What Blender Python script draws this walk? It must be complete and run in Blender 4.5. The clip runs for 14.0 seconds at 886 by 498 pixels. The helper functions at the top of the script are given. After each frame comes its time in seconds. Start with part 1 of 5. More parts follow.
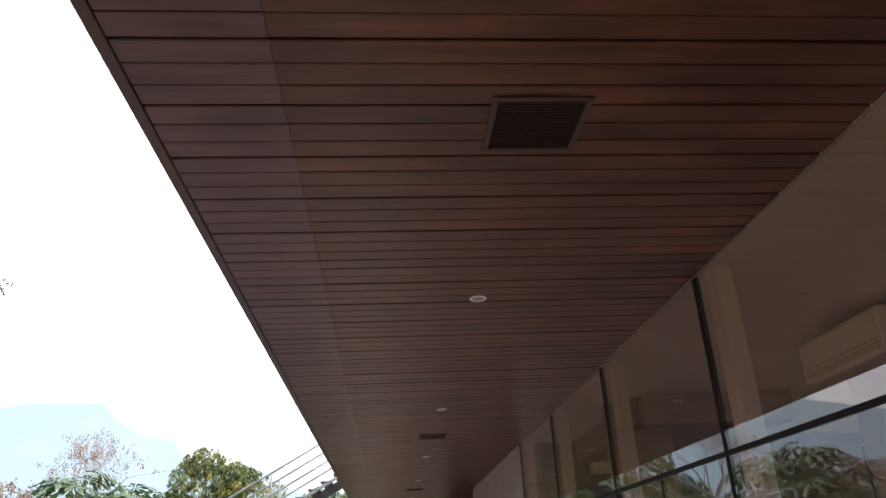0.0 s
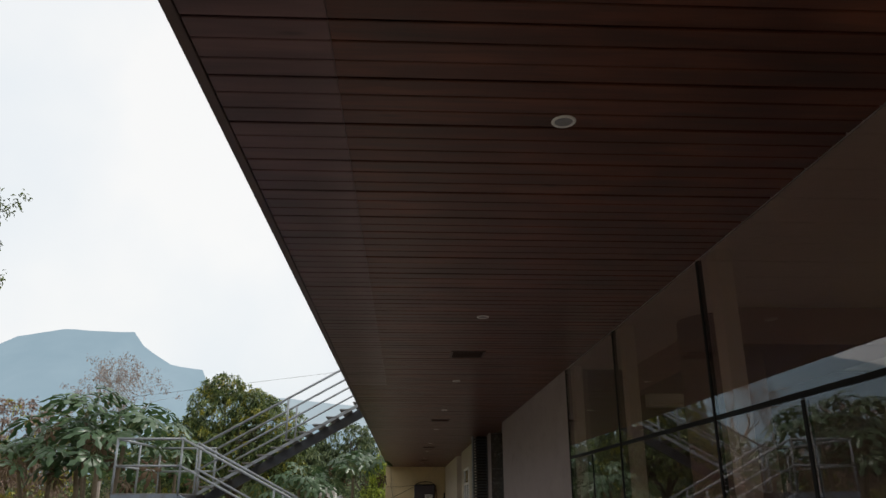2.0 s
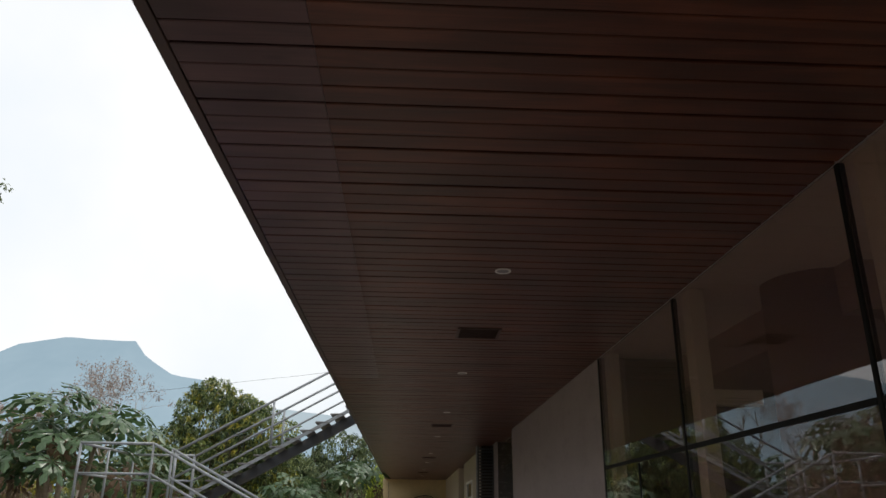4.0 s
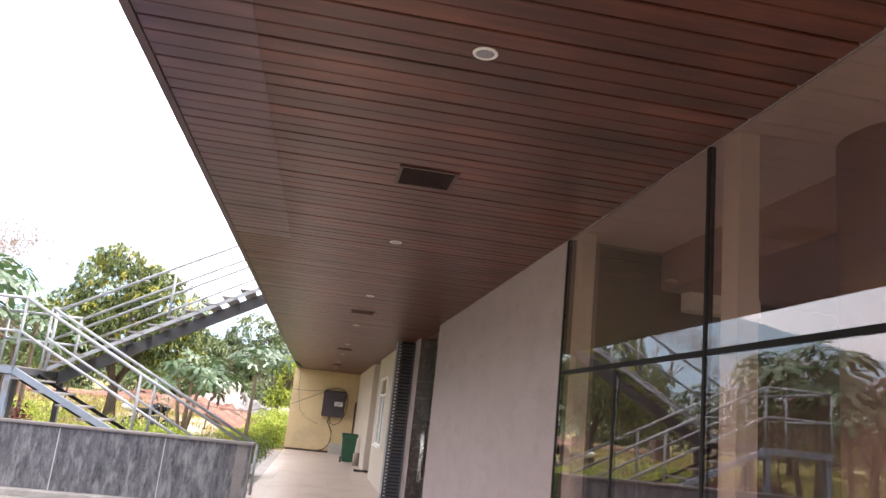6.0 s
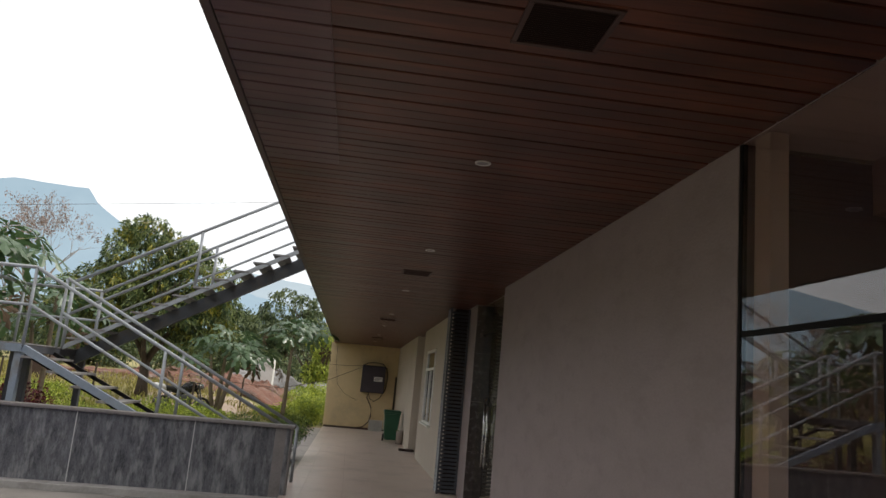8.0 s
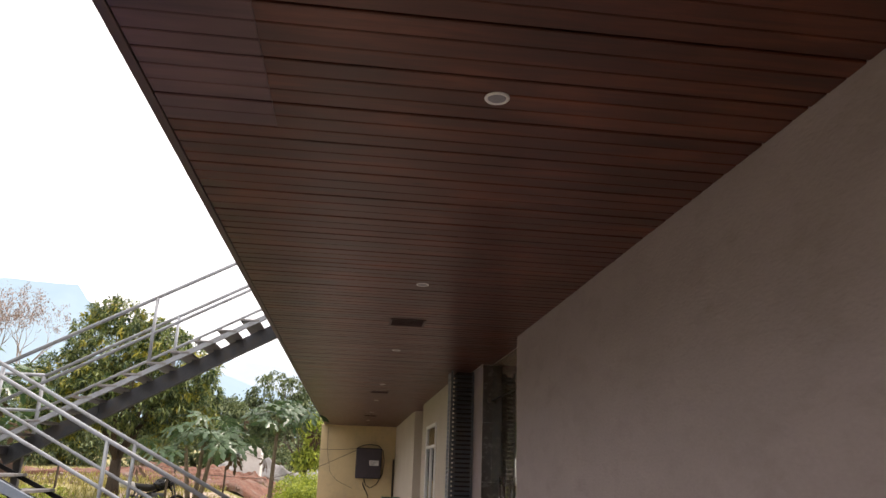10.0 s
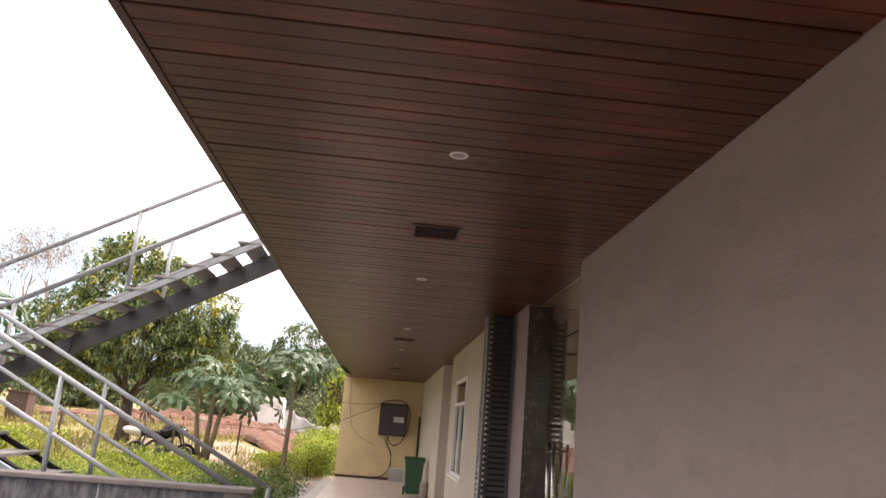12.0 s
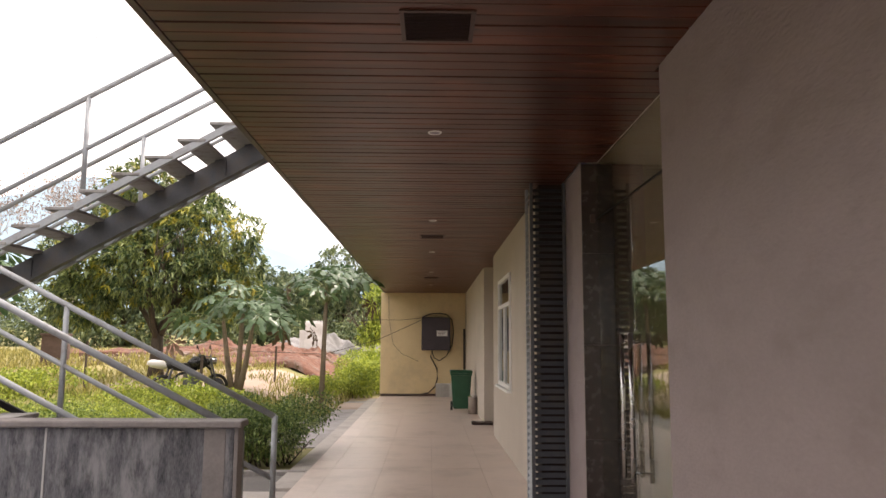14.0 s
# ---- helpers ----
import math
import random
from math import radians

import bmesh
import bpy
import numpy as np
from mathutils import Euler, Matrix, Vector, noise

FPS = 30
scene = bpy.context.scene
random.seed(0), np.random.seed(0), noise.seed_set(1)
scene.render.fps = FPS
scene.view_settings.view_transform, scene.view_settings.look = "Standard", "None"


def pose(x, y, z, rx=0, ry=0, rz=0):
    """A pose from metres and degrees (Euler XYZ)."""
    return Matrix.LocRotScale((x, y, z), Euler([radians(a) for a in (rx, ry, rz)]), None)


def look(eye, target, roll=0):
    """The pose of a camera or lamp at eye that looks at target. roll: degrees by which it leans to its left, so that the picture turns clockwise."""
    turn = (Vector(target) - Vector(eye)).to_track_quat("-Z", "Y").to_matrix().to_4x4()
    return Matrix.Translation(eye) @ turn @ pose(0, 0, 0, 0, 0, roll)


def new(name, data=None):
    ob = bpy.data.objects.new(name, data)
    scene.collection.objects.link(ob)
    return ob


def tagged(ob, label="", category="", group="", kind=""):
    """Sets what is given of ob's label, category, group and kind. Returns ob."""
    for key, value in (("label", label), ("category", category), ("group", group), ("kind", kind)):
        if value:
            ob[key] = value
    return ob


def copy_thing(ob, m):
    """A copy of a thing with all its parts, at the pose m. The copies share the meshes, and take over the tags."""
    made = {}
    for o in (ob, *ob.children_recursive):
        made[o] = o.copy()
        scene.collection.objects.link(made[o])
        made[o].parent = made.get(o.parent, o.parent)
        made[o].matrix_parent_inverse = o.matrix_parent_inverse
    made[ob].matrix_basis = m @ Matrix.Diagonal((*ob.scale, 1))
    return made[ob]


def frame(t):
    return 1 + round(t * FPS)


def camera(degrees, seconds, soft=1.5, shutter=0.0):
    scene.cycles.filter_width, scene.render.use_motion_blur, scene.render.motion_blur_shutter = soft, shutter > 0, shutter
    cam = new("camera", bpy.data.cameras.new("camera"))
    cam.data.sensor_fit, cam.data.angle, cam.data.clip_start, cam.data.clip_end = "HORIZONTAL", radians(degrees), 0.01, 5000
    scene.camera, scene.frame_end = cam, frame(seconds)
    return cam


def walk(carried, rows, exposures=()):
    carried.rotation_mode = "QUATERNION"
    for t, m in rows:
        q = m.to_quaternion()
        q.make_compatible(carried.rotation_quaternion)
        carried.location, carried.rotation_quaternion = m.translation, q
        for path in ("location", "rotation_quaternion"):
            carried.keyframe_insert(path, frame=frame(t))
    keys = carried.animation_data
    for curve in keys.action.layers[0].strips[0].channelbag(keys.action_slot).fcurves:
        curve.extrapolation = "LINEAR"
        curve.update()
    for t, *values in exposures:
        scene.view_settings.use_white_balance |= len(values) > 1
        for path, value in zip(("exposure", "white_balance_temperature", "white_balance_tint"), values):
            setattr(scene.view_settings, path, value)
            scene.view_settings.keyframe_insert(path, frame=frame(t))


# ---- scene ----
cam = camera(61.8, 14.0, soft=1.5)
PATH = [
    (0, (0.291, 0.431, 1.553), (0.453, 2.261, 2.342), -3.0),
    (0.5, (0.285, 0.727, 1.54), (0.341, 2.606, 2.225), -1.4),
    (1, (0.236, 1.061, 1.575), (0.375, 2.92, 2.3), -1.4),
    (1.5, (0.246, 1.479, 1.559), (0.361, 3.346, 2.269), -1.1),
    (2, (0.233, 1.921, 1.556), (0.325, 3.81, 2.205), -0.2),
    (4.5, (0.31, 3.996, 1.602), (0.401, 5.866, 2.307), 0.8),
    (5, (0.338, 4.393, 1.592), (0.579, 6.24, 2.319), 1.4),
    (5.5, (0.399, 4.817, 1.613), (0.753, 6.684, 2.237), 2.3),
    (6, (0.396, 5.254, 1.611), (0.671, 7.183, 2.061), 6.1),
    (6.5, (0.285, 5.623, 1.623), (0.538, 7.565, 2.027), 3.9),
    (7, (0.254, 6.011, 1.599), (0.42, 7.932, 2.131), -1.0),
    (7.5, (0.223, 6.46, 1.607), (0.349, 8.418, 1.991), 2.7),
    (8, (0.195, 6.926, 1.627), (0.403, 8.879, 2.001), 5.2),
    (8.5, (0.299, 7.409, 1.623), (0.52, 9.333, 2.122), 0.1),
    (9, (0.283, 7.828, 1.602), (0.489, 9.731, 2.181), 2.2),
    (11.3, (0.544, 9.918, 1.61), (0.766, 11.827, 2.162), 1.7),
    (11.5, (0.554, 10.142, 1.607), (0.703, 12.065, 2.136), 2.0),
    (12, (0.567, 10.646, 1.614), (0.694, 12.585, 2.088), 4.7),
    (12.5, (0.656, 11.133, 1.6), (0.738, 13.069, 2.096), -0.1),
    (13, (0.65, 11.63, 1.549), (0.687, 13.584, 1.975), 1.4),
    (13.5, (0.686, 12.089, 1.527), (0.898, 14.055, 1.827), -0.7),
    (14, (0.819, 12.468, 1.501), (0.853, 14.451, 1.756), 0.3),
]
EXPOSURES = [
    (0.0, 1.80, 6350, 16), (0.25, 1.10, 6600, 13), (0.5, 0.10, 6500, 10), (1.0, 0.40, 6450, 10), (1.5, 0.50, 6450, 10), (2.0, 0.50, 6400, 10),
    (4.5, 0.75, 6400, 11), (5.0, 1.05, 6450, 12), (5.25, 1.65, 6600, 14), (5.5, 2.95, 6400, 20), (6.0, 2.70, 6400, 20), (6.5, 2.25, 6550, 21),
    (7.0, 1.05, 6600, 15), (7.3, 0.62, 6500, 11), (7.5, 0.62, 6500, 11), (8.0, 0.90, 6500, 12), (8.5, 0.90, 6500, 13), (9.0, 1.05, 6600, 15), (11.5, 2.10, 6950, 22),
    (12.5, 2.00, 7000, 22), (13.0, 1.78, 7000, 22), (13.5, 1.87, 7000, 21), (14.0, 1.88, 7050, 20),
]
walk(cam, [(t, look(eye, target, roll)) for t, eye, target, roll in PATH], EXPOSURES)

# ---- world and sun ----
SUN_ELEVATION, SUN_TURN = radians(58), radians(70)
world = bpy.data.worlds.new("hazy_sky")
scene.world = world
world.use_nodes = True
wn, wl = world.node_tree.nodes, world.node_tree.links
wn.clear()
sky = wn.new("ShaderNodeTexSky")
sky.sky_type, sky.sun_disc, sky.sun_elevation, sky.sun_rotation = "NISHITA", False, SUN_ELEVATION, SUN_TURN
sky.dust_density, sky.air_density = 4.0, 1.2
clear = wn.new("ShaderNodeBackground")
clear.inputs["Strength"].default_value = 0.08
wl.new(sky.outputs[0], clear.inputs["Color"])
where = wn.new("ShaderNodeTexCoord")
cloud = wn.new("ShaderNodeTexNoise")
cloud.inputs["Scale"].default_value, cloud.inputs["Detail"].default_value = 2.2, 5.0
wl.new(where.outputs["Generated"], cloud.inputs["Vector"])
veil = wn.new("ShaderNodeValToRGB")
veil.color_ramp.elements[0].position, veil.color_ramp.elements[0].color = 0.3, (0.80, 0.86, 0.90, 1)
veil.color_ramp.elements[1].position, veil.color_ramp.elements[1].color = 0.62, (1.0, 0.985, 0.95, 1)
wl.new(cloud.outputs["Fac"], veil.inputs["Fac"])
haze = wn.new("ShaderNodeBackground")
haze.inputs["Strength"].default_value = 0.74
wl.new(veil.outputs["Color"], haze.inputs["Color"])
both = wn.new("ShaderNodeMixShader")
both.inputs["Fac"].default_value = 0.88
wl.new(clear.outputs[0], both.inputs[1])
wl.new(haze.outputs[0], both.inputs[2])
wout = wn.new("ShaderNodeOutputWorld")
wl.new(both.outputs[0], wout.inputs["Surface"])

sun_data = bpy.data.lights.new("sun", "SUN")
sun_data.energy, sun_data.angle, sun_data.color = 1.25, radians(12), (1.0, 0.95, 0.86)
sun = new("sun", sun_data)
aim = Vector((math.sin(SUN_TURN) * math.cos(SUN_ELEVATION), math.cos(SUN_TURN) * math.cos(SUN_ELEVATION), math.sin(SUN_ELEVATION)))
sun.matrix_world = look(aim * 60, (0, 0, 0))


# ---- materials ----
def surface(name, low, high, rough=0.6, scale=6.0, fine=60.0, bump=0.1, stretch=(1, 1, 1), metal=0.0, island=0.0, random_part=0.0, stain=None, spec=0.5, stain_scale=1.2, depth=0.01, span=(0.25, 0.78)):
    """A procedural surface: two scales of noise between two colours, fine relief, optional stains and per-piece variation."""
    m = bpy.data.materials.new(name)
    m.use_nodes = True
    n, l = m.node_tree.nodes, m.node_tree.links
    b = n["Principled BSDF"]
    b.inputs["Metallic"].default_value = metal
    b.inputs["Specular IOR Level"].default_value = spec
    co = n.new("ShaderNodeTexCoord")
    mp = n.new("ShaderNodeMapping")
    mp.inputs["Scale"].default_value = stretch
    geo = n.new("ShaderNodeNewGeometry")
    l.new(geo.outputs["Position"], mp.inputs["Vector"])
    big = n.new("ShaderNodeTexNoise")
    big.inputs["Scale"].default_value, big.inputs["Detail"].default_value, big.inputs["Roughness"].default_value = scale, 6, 0.6
    small = n.new("ShaderNodeTexNoise")
    small.inputs["Scale"].default_value, small.inputs["Detail"].default_value = fine, 4
    l.new(mp.outputs[0], big.inputs["Vector"])
    l.new(mp.outputs[0], small.inputs["Vector"])
    mixf = n.new("ShaderNodeMath")
    mixf.operation = "MULTIPLY_ADD"
    mixf.inputs[1].default_value = 0.45
    l.new(small.outputs["Fac"], mixf.inputs[0])
    half = n.new("ShaderNodeMath")
    half.operation = "MULTIPLY_ADD"
    half.inputs[1].default_value, half.inputs[2].default_value = 0.9, -0.18
    l.new(big.outputs["Fac"], half.inputs[0])
    l.new(half.outputs[0], mixf.inputs[2])
    last = mixf.outputs[0]
    for amount, socket in ((island, geo.outputs["Random Per Island"]), (random_part, None)):
        if amount:
            if socket is None:
                info = n.new("ShaderNodeObjectInfo")
                socket = info.outputs["Random"]
            add = n.new("ShaderNodeMath")
            add.operation = "MULTIPLY_ADD"
            add.inputs[1].default_value = amount
            l.new(socket, add.inputs[0])
            less = n.new("ShaderNodeMath")
            less.operation = "SUBTRACT"
            less.inputs[1].default_value = amount / 2
            l.new(last, less.inputs[0])
            l.new(less.outputs[0], add.inputs[2])
            last = add.outputs[0]
    ramp = n.new("ShaderNodeValToRGB")
    ramp.color_ramp.elements[0].position, ramp.color_ramp.elements[0].color = span[0], (*low, 1)
    ramp.color_ramp.elements[1].position, ramp.color_ramp.elements[1].color = span[1], (*high, 1)
    l.new(last, ramp.inputs["Fac"])
    colour = ramp.outputs["Color"]
    if stain:
        sn = n.new("ShaderNodeTexNoise")
        sn.inputs["Scale"].default_value, sn.inputs["Detail"].default_value, sn.inputs["Roughness"].default_value = stain_scale, 8, 0.68
        l.new(mp.outputs[0], sn.inputs["Vector"])
        sr = n.new("ShaderNodeValToRGB")
        sr.color_ramp.elements[0].position, sr.color_ramp.elements[1].position = 0.5, 0.68
        sr.color_ramp.elements[1].color = (0.85, 0.85, 0.85, 1)
        l.new(sn.outputs["Fac"], sr.inputs["Fac"])
        mx = n.new("ShaderNodeMix")
        mx.data_type = "RGBA"
        l.new(sr.outputs["Color"], mx.inputs[0])
        l.new(colour, mx.inputs[6])
        mx.inputs[7].default_value = (*stain, 1)
        colour = mx.outputs[2]
    l.new(colour, b.inputs["Base Color"])
    rr = n.new("ShaderNodeMath")
    rr.operation = "MULTIPLY_ADD"
    rr.inputs[1].default_value, rr.inputs[2].default_value = 0.25, rough - 0.12
    l.new(big.outputs["Fac"], rr.inputs[0])
    l.new(rr.outputs[0], b.inputs["Roughness"])
    if bump:
        bp = n.new("ShaderNodeBump")
        bp.inputs["Strength"].default_value, bp.inputs["Distance"].default_value = bump, depth
        l.new(mixf.outputs[0], bp.inputs["Height"])
        l.new(bp.outputs[0], b.inputs["Normal"])
    return m


def leaf_surface(name, low, high, rough=0.45, through_light=0.25):
    m = surface(name, low, high, rough, scale=1.2, fine=9.0, bump=0.0, island=0.75)
    n, l = m.node_tree.nodes, m.node_tree.links
    b = n["Principled BSDF"]
    tr = n.new("ShaderNodeBsdfTranslucent")
    mix = n.new("ShaderNodeMixShader")
    mix.inputs[0].default_value = through_light
    colour = b.inputs["Base Color"].links[0].from_socket
    l.new(colour, tr.inputs["Color"])
    l.new(b.outputs[0], mix.inputs[1])
    l.new(tr.outputs[0], mix.inputs[2])
    l.new(mix.outputs[0], n["Material Output"].inputs["Surface"])
    return m


def glass_surface(name, tint, gloss_rough=0.02, clearness=0.55):
    """A tinted pane: clear transmission with mirror gloss that grows towards grazing angles."""
    m = bpy.data.materials.new(name)
    m.use_nodes = True
    n, l = m.node_tree.nodes, m.node_tree.links
    n.clear()
    out = n.new("ShaderNodeOutputMaterial")
    see = n.new("ShaderNodeBsdfTransparent")
    see.inputs["Color"].default_value = (*tint, 1)
    gloss = n.new("ShaderNodeBsdfGlossy")
    gloss.inputs["Roughness"].default_value = gloss_rough
    gloss.inputs["Color"].default_value = (0.92, 0.95, 0.97, 1)
    face = n.new("ShaderNodeLayerWeight")
    face.inputs["Blend"].default_value = 0.5
    steep = n.new("ShaderNodeMath")
    steep.operation = "POWER"
    steep.inputs[1].default_value = 5.0
    l.new(face.outputs["Facing"], steep.inputs[0])
    fres = n.new("ShaderNodeMath")
    fres.operation = "MULTIPLY_ADD"
    fres.inputs[1].default_value, fres.inputs[2].default_value = 1.0 - clearness, clearness
    l.new(steep.outputs[0], fres.inputs[0])
    mix = n.new("ShaderNodeMixShader")
    l.new(fres.outputs[0], mix.inputs[0])
    l.new(see.outputs[0], mix.inputs[1])
    l.new(gloss.outputs[0], mix.inputs[2])
    l.new(mix.outputs[0], out.inputs["Surface"])
    return m


def plank_surface(name, low, mid, high, rough, spec):
    """Stained board: long streaks, fine grain along the board and a few dark knots, shifted from board to board."""
    m = bpy.data.materials.new(name)
    m.use_nodes = True
    n, l = m.node_tree.nodes, m.node_tree.links
    b = n["Principled BSDF"]
    b.inputs["Specular IOR Level"].default_value = spec
    b.inputs["Specular Tint"].default_value = (1.0, 0.80, 0.70, 1)
    geo = n.new("ShaderNodeNewGeometry")
    shift = n.new("ShaderNodeVectorMath")
    shift.operation = "MULTIPLY_ADD"
    shift.inputs[1].default_value = (17.0, 0.9, 5.0)
    l.new(geo.outputs["Random Per Island"], shift.inputs[0])
    l.new(geo.outputs["Position"], shift.inputs[2])

    def pattern(kind, stretch, detail, moved=True):
        mp = n.new("ShaderNodeMapping")
        mp.inputs["Scale"].default_value = stretch
        l.new(shift.outputs[0] if moved else geo.outputs["Position"], mp.inputs["Vector"])
        tex = n.new(kind)
        tex.inputs["Scale"].default_value = 1.0
        tex.inputs["Detail"].default_value = detail
        l.new(mp.outputs[0], tex.inputs["Vector"])
        return tex

    cloud = pattern("ShaderNodeTexNoise", (1.5, 3.6, 1), 3, False)
    streak = pattern("ShaderNodeTexNoise", (1.6, 13, 1), 6)
    streak.inputs["Distortion"].default_value = 0.7
    grain = pattern("ShaderNodeTexNoise", (4, 110, 1), 4)
    knot = pattern("ShaderNodeTexVoronoi", (1.7, 6.0, 1), 0)

    def blend(a, ka, c, kc):
        one = n.new("ShaderNodeMath")
        one.operation = "MULTIPLY"
        one.inputs[1].default_value = ka
        l.new(a, one.inputs[0])
        two = n.new("ShaderNodeMath")
        two.operation = "MULTIPLY_ADD"
        two.inputs[1].default_value = kc
        l.new(c, two.inputs[0])
        l.new(one.outputs[0], two.inputs[2])
        return two.outputs[0]

    mixed = blend(blend(cloud.outputs["Fac"], 0.45, streak.outputs["Fac"], 0.42), 1.0, grain.outputs["Fac"], 0.13)
    ramp = n.new("ShaderNodeValToRGB")
    e = ramp.color_ramp.elements
    e[0].position, e[0].color = 0.36, (*low, 1)
    e[1].position, e[1].color = 0.64, (*high, 1)
    middle = e.new(0.5)
    middle.color = (*mid, 1)
    l.new(mixed, ramp.inputs["Fac"])
    spot = n.new("ShaderNodeValToRGB")
    spot.color_ramp.elements[0].position, spot.color_ramp.elements[0].color = 0.03, (0.8, 0.8, 0.8, 1)
    spot.color_ramp.elements[1].position, spot.color_ramp.elements[1].color = 0.11, (0, 0, 0, 1)
    l.new(knot.outputs["Distance"], spot.inputs["Fac"])
    mx = n.new("ShaderNodeMix")
    mx.data_type = "RGBA"
    l.new(spot.outputs["Color"], mx.inputs[0])
    l.new(ramp.outputs["Color"], mx.inputs[6])
    mx.inputs[7].default_value = (low[0] * 0.6, low[1] * 0.6, low[2] * 0.6, 1)
    l.new(mx.outputs[2], b.inputs["Base Color"])
    dull = n.new("ShaderNodeMath")
    dull.operation = "MULTIPLY_ADD"
    dull.inputs[1].default_value, dull.inputs[2].default_value = 0.2, rough - 0.1
    l.new(streak.outputs["Fac"], dull.inputs[0])
    l.new(dull.outputs[0], b.inputs["Roughness"])
    bp = n.new("ShaderNodeBump")
    bp.inputs["Strength"].default_value, bp.inputs["Distance"].default_value = 0.08, 0.006
    l.new(mixed, bp.inputs["Height"])
    l.new(bp.outputs[0], b.inputs["Normal"])
    return m


WOOD = plank_surface("brown_soffit_plank", (0.022, 0.0054, 0.0033), (0.068, 0.0175, 0.0092), (0.150, 0.0455, 0.0232), 0.36, 0.66)
# Same brown planks; the violet sheen along the edge is painted into their colour.
WOOD_EDGE_SHEEN = plank_surface("soffit_plank_painted_sheen", (0.048, 0.022, 0.026), (0.092, 0.043, 0.048), (0.150, 0.074, 0.074), 0.34, 0.8)
WOOD_TRIM = surface("brown_trim", (0.05, 0.025, 0.02), (0.10, 0.05, 0.035), 0.4, stretch=(6, 0.6, 6))
PLASTER = surface("grey_white_plaster", (0.268, 0.218, 0.217), (0.330, 0.272, 0.272), 0.75, scale=2.6, fine=42, bump=0.75, stretch=(1, 0.7, 1.5), stain=(0.255, 0.206, 0.203), stain_scale=3.4, depth=0.008)
PLASTER_CREAM = surface("cream_plaster", (0.44, 0.385, 0.32), (0.53, 0.47, 0.40), 0.75, scale=1.3, fine=40, bump=0.2, depth=0.006)
YELLOW = surface("yellow_painted_plaster", (0.60, 0.46, 0.25), (0.72, 0.57, 0.34), 0.7, scale=1.0, fine=35, bump=0.2, stain=(0.52, 0.41, 0.25), depth=0.006)
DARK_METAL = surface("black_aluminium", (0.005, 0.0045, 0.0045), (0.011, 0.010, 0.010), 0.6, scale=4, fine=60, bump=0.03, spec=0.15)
VENT_BROWN = surface("brown_powder_coat", (0.045, 0.0215, 0.017), (0.076, 0.037, 0.029), 0.45, bump=0.02)
# Dark fill in place of shade behind planks and slats; also the shed door.
VENT_DARK = surface("dark_fill", (0.020, 0.011, 0.009), (0.032, 0.018, 0.015), 0.8, bump=0.0)
WHITE = surface("white_enamel", (0.74, 0.73, 0.71), (0.84, 0.83, 0.81), 0.4, bump=0.02)
LAMP_LENS = surface("frosted_lens", (0.20, 0.20, 0.21), (0.30, 0.30, 0.31), 0.35, bump=0.0)
STEEL_GREY = surface("grey_painted_steel", (0.25, 0.27, 0.29), (0.36, 0.38, 0.40), 0.45, scale=3, fine=40, bump=0.05, stain=(0.20, 0.19, 0.185), stain_scale=4.0)
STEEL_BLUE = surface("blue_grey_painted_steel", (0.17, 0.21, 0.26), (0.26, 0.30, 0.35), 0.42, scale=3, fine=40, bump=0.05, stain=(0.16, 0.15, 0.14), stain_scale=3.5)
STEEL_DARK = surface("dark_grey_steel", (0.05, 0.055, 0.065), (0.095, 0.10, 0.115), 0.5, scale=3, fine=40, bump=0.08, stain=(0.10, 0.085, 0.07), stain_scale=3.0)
TREAD = surface("weathered_tread_plate", (0.17, 0.165, 0.16), (0.29, 0.28, 0.27), 0.65, scale=5, fine=70, bump=0.15, stain=(0.12, 0.09, 0.07), stain_scale=6)
CONCRETE_DARK = surface("stained_dark_concrete", (0.026, 0.026, 0.032), (0.22, 0.22, 0.235), 0.75, scale=9.0, fine=60, bump=0.7, stretch=(2.0, 2.0, 0.55), stain=(0.25, 0.245, 0.25), stain_scale=5.0, span=(0.28, 0.9))
CONCRETE = surface("grey_concrete", (0.26, 0.245, 0.23), (0.40, 0.38, 0.36), 0.8, scale=2.0, fine=30, bump=0.25, stain=(0.20, 0.18, 0.165), stain_scale=1.4)
ASPHALT = surface("dark_weathered_paving", (0.11, 0.103, 0.097), (0.20, 0.185, 0.17), 0.85, scale=1.5, fine=40, bump=0.3, stain=(0.18, 0.165, 0.15), stain_scale=0.8)
CONCRETE_PALE = surface("pale_worn_concrete", (0.38, 0.345, 0.31), (0.52, 0.48, 0.44), 0.8, scale=2.0, fine=30, bump=0.25, stain=(0.30, 0.265, 0.235), stain_scale=1.4)
COPING = surface("brown_grey_coping", (0.13, 0.115, 0.11), (0.24, 0.215, 0.205), 0.7, scale=3.0, fine=40, bump=0.2)
JOINT = surface("pale_mortar_joint", (0.38, 0.37, 0.36), (0.48, 0.47, 0.46), 0.8, bump=0.2)
TILE = surface("beige_floor_tile", (0.54, 0.435, 0.37), (0.64, 0.535, 0.465), 0.34, scale=1.6, fine=50, bump=0.03, random_part=0.15, stain=(0.42, 0.34, 0.29), stain_scale=1.0)
GROUT = surface("tile_grout", (0.34, 0.28, 0.245), (0.42, 0.36, 0.32), 0.8, bump=0.1)
GRANITE = surface("dark_brown_granite", (0.028, 0.019, 0.017), (0.062, 0.044, 0.039), 0.25, scale=14, fine=90, bump=0.02)
CHROME = surface("brushed_steel", (0.50, 0.50, 0.50), (0.62, 0.62, 0.62), 0.25, metal=1.0, bump=0.02)
GLASS = glass_surface("tinted_facade_glass", (0.80, 0.73, 0.70), 0.002, 0.085)
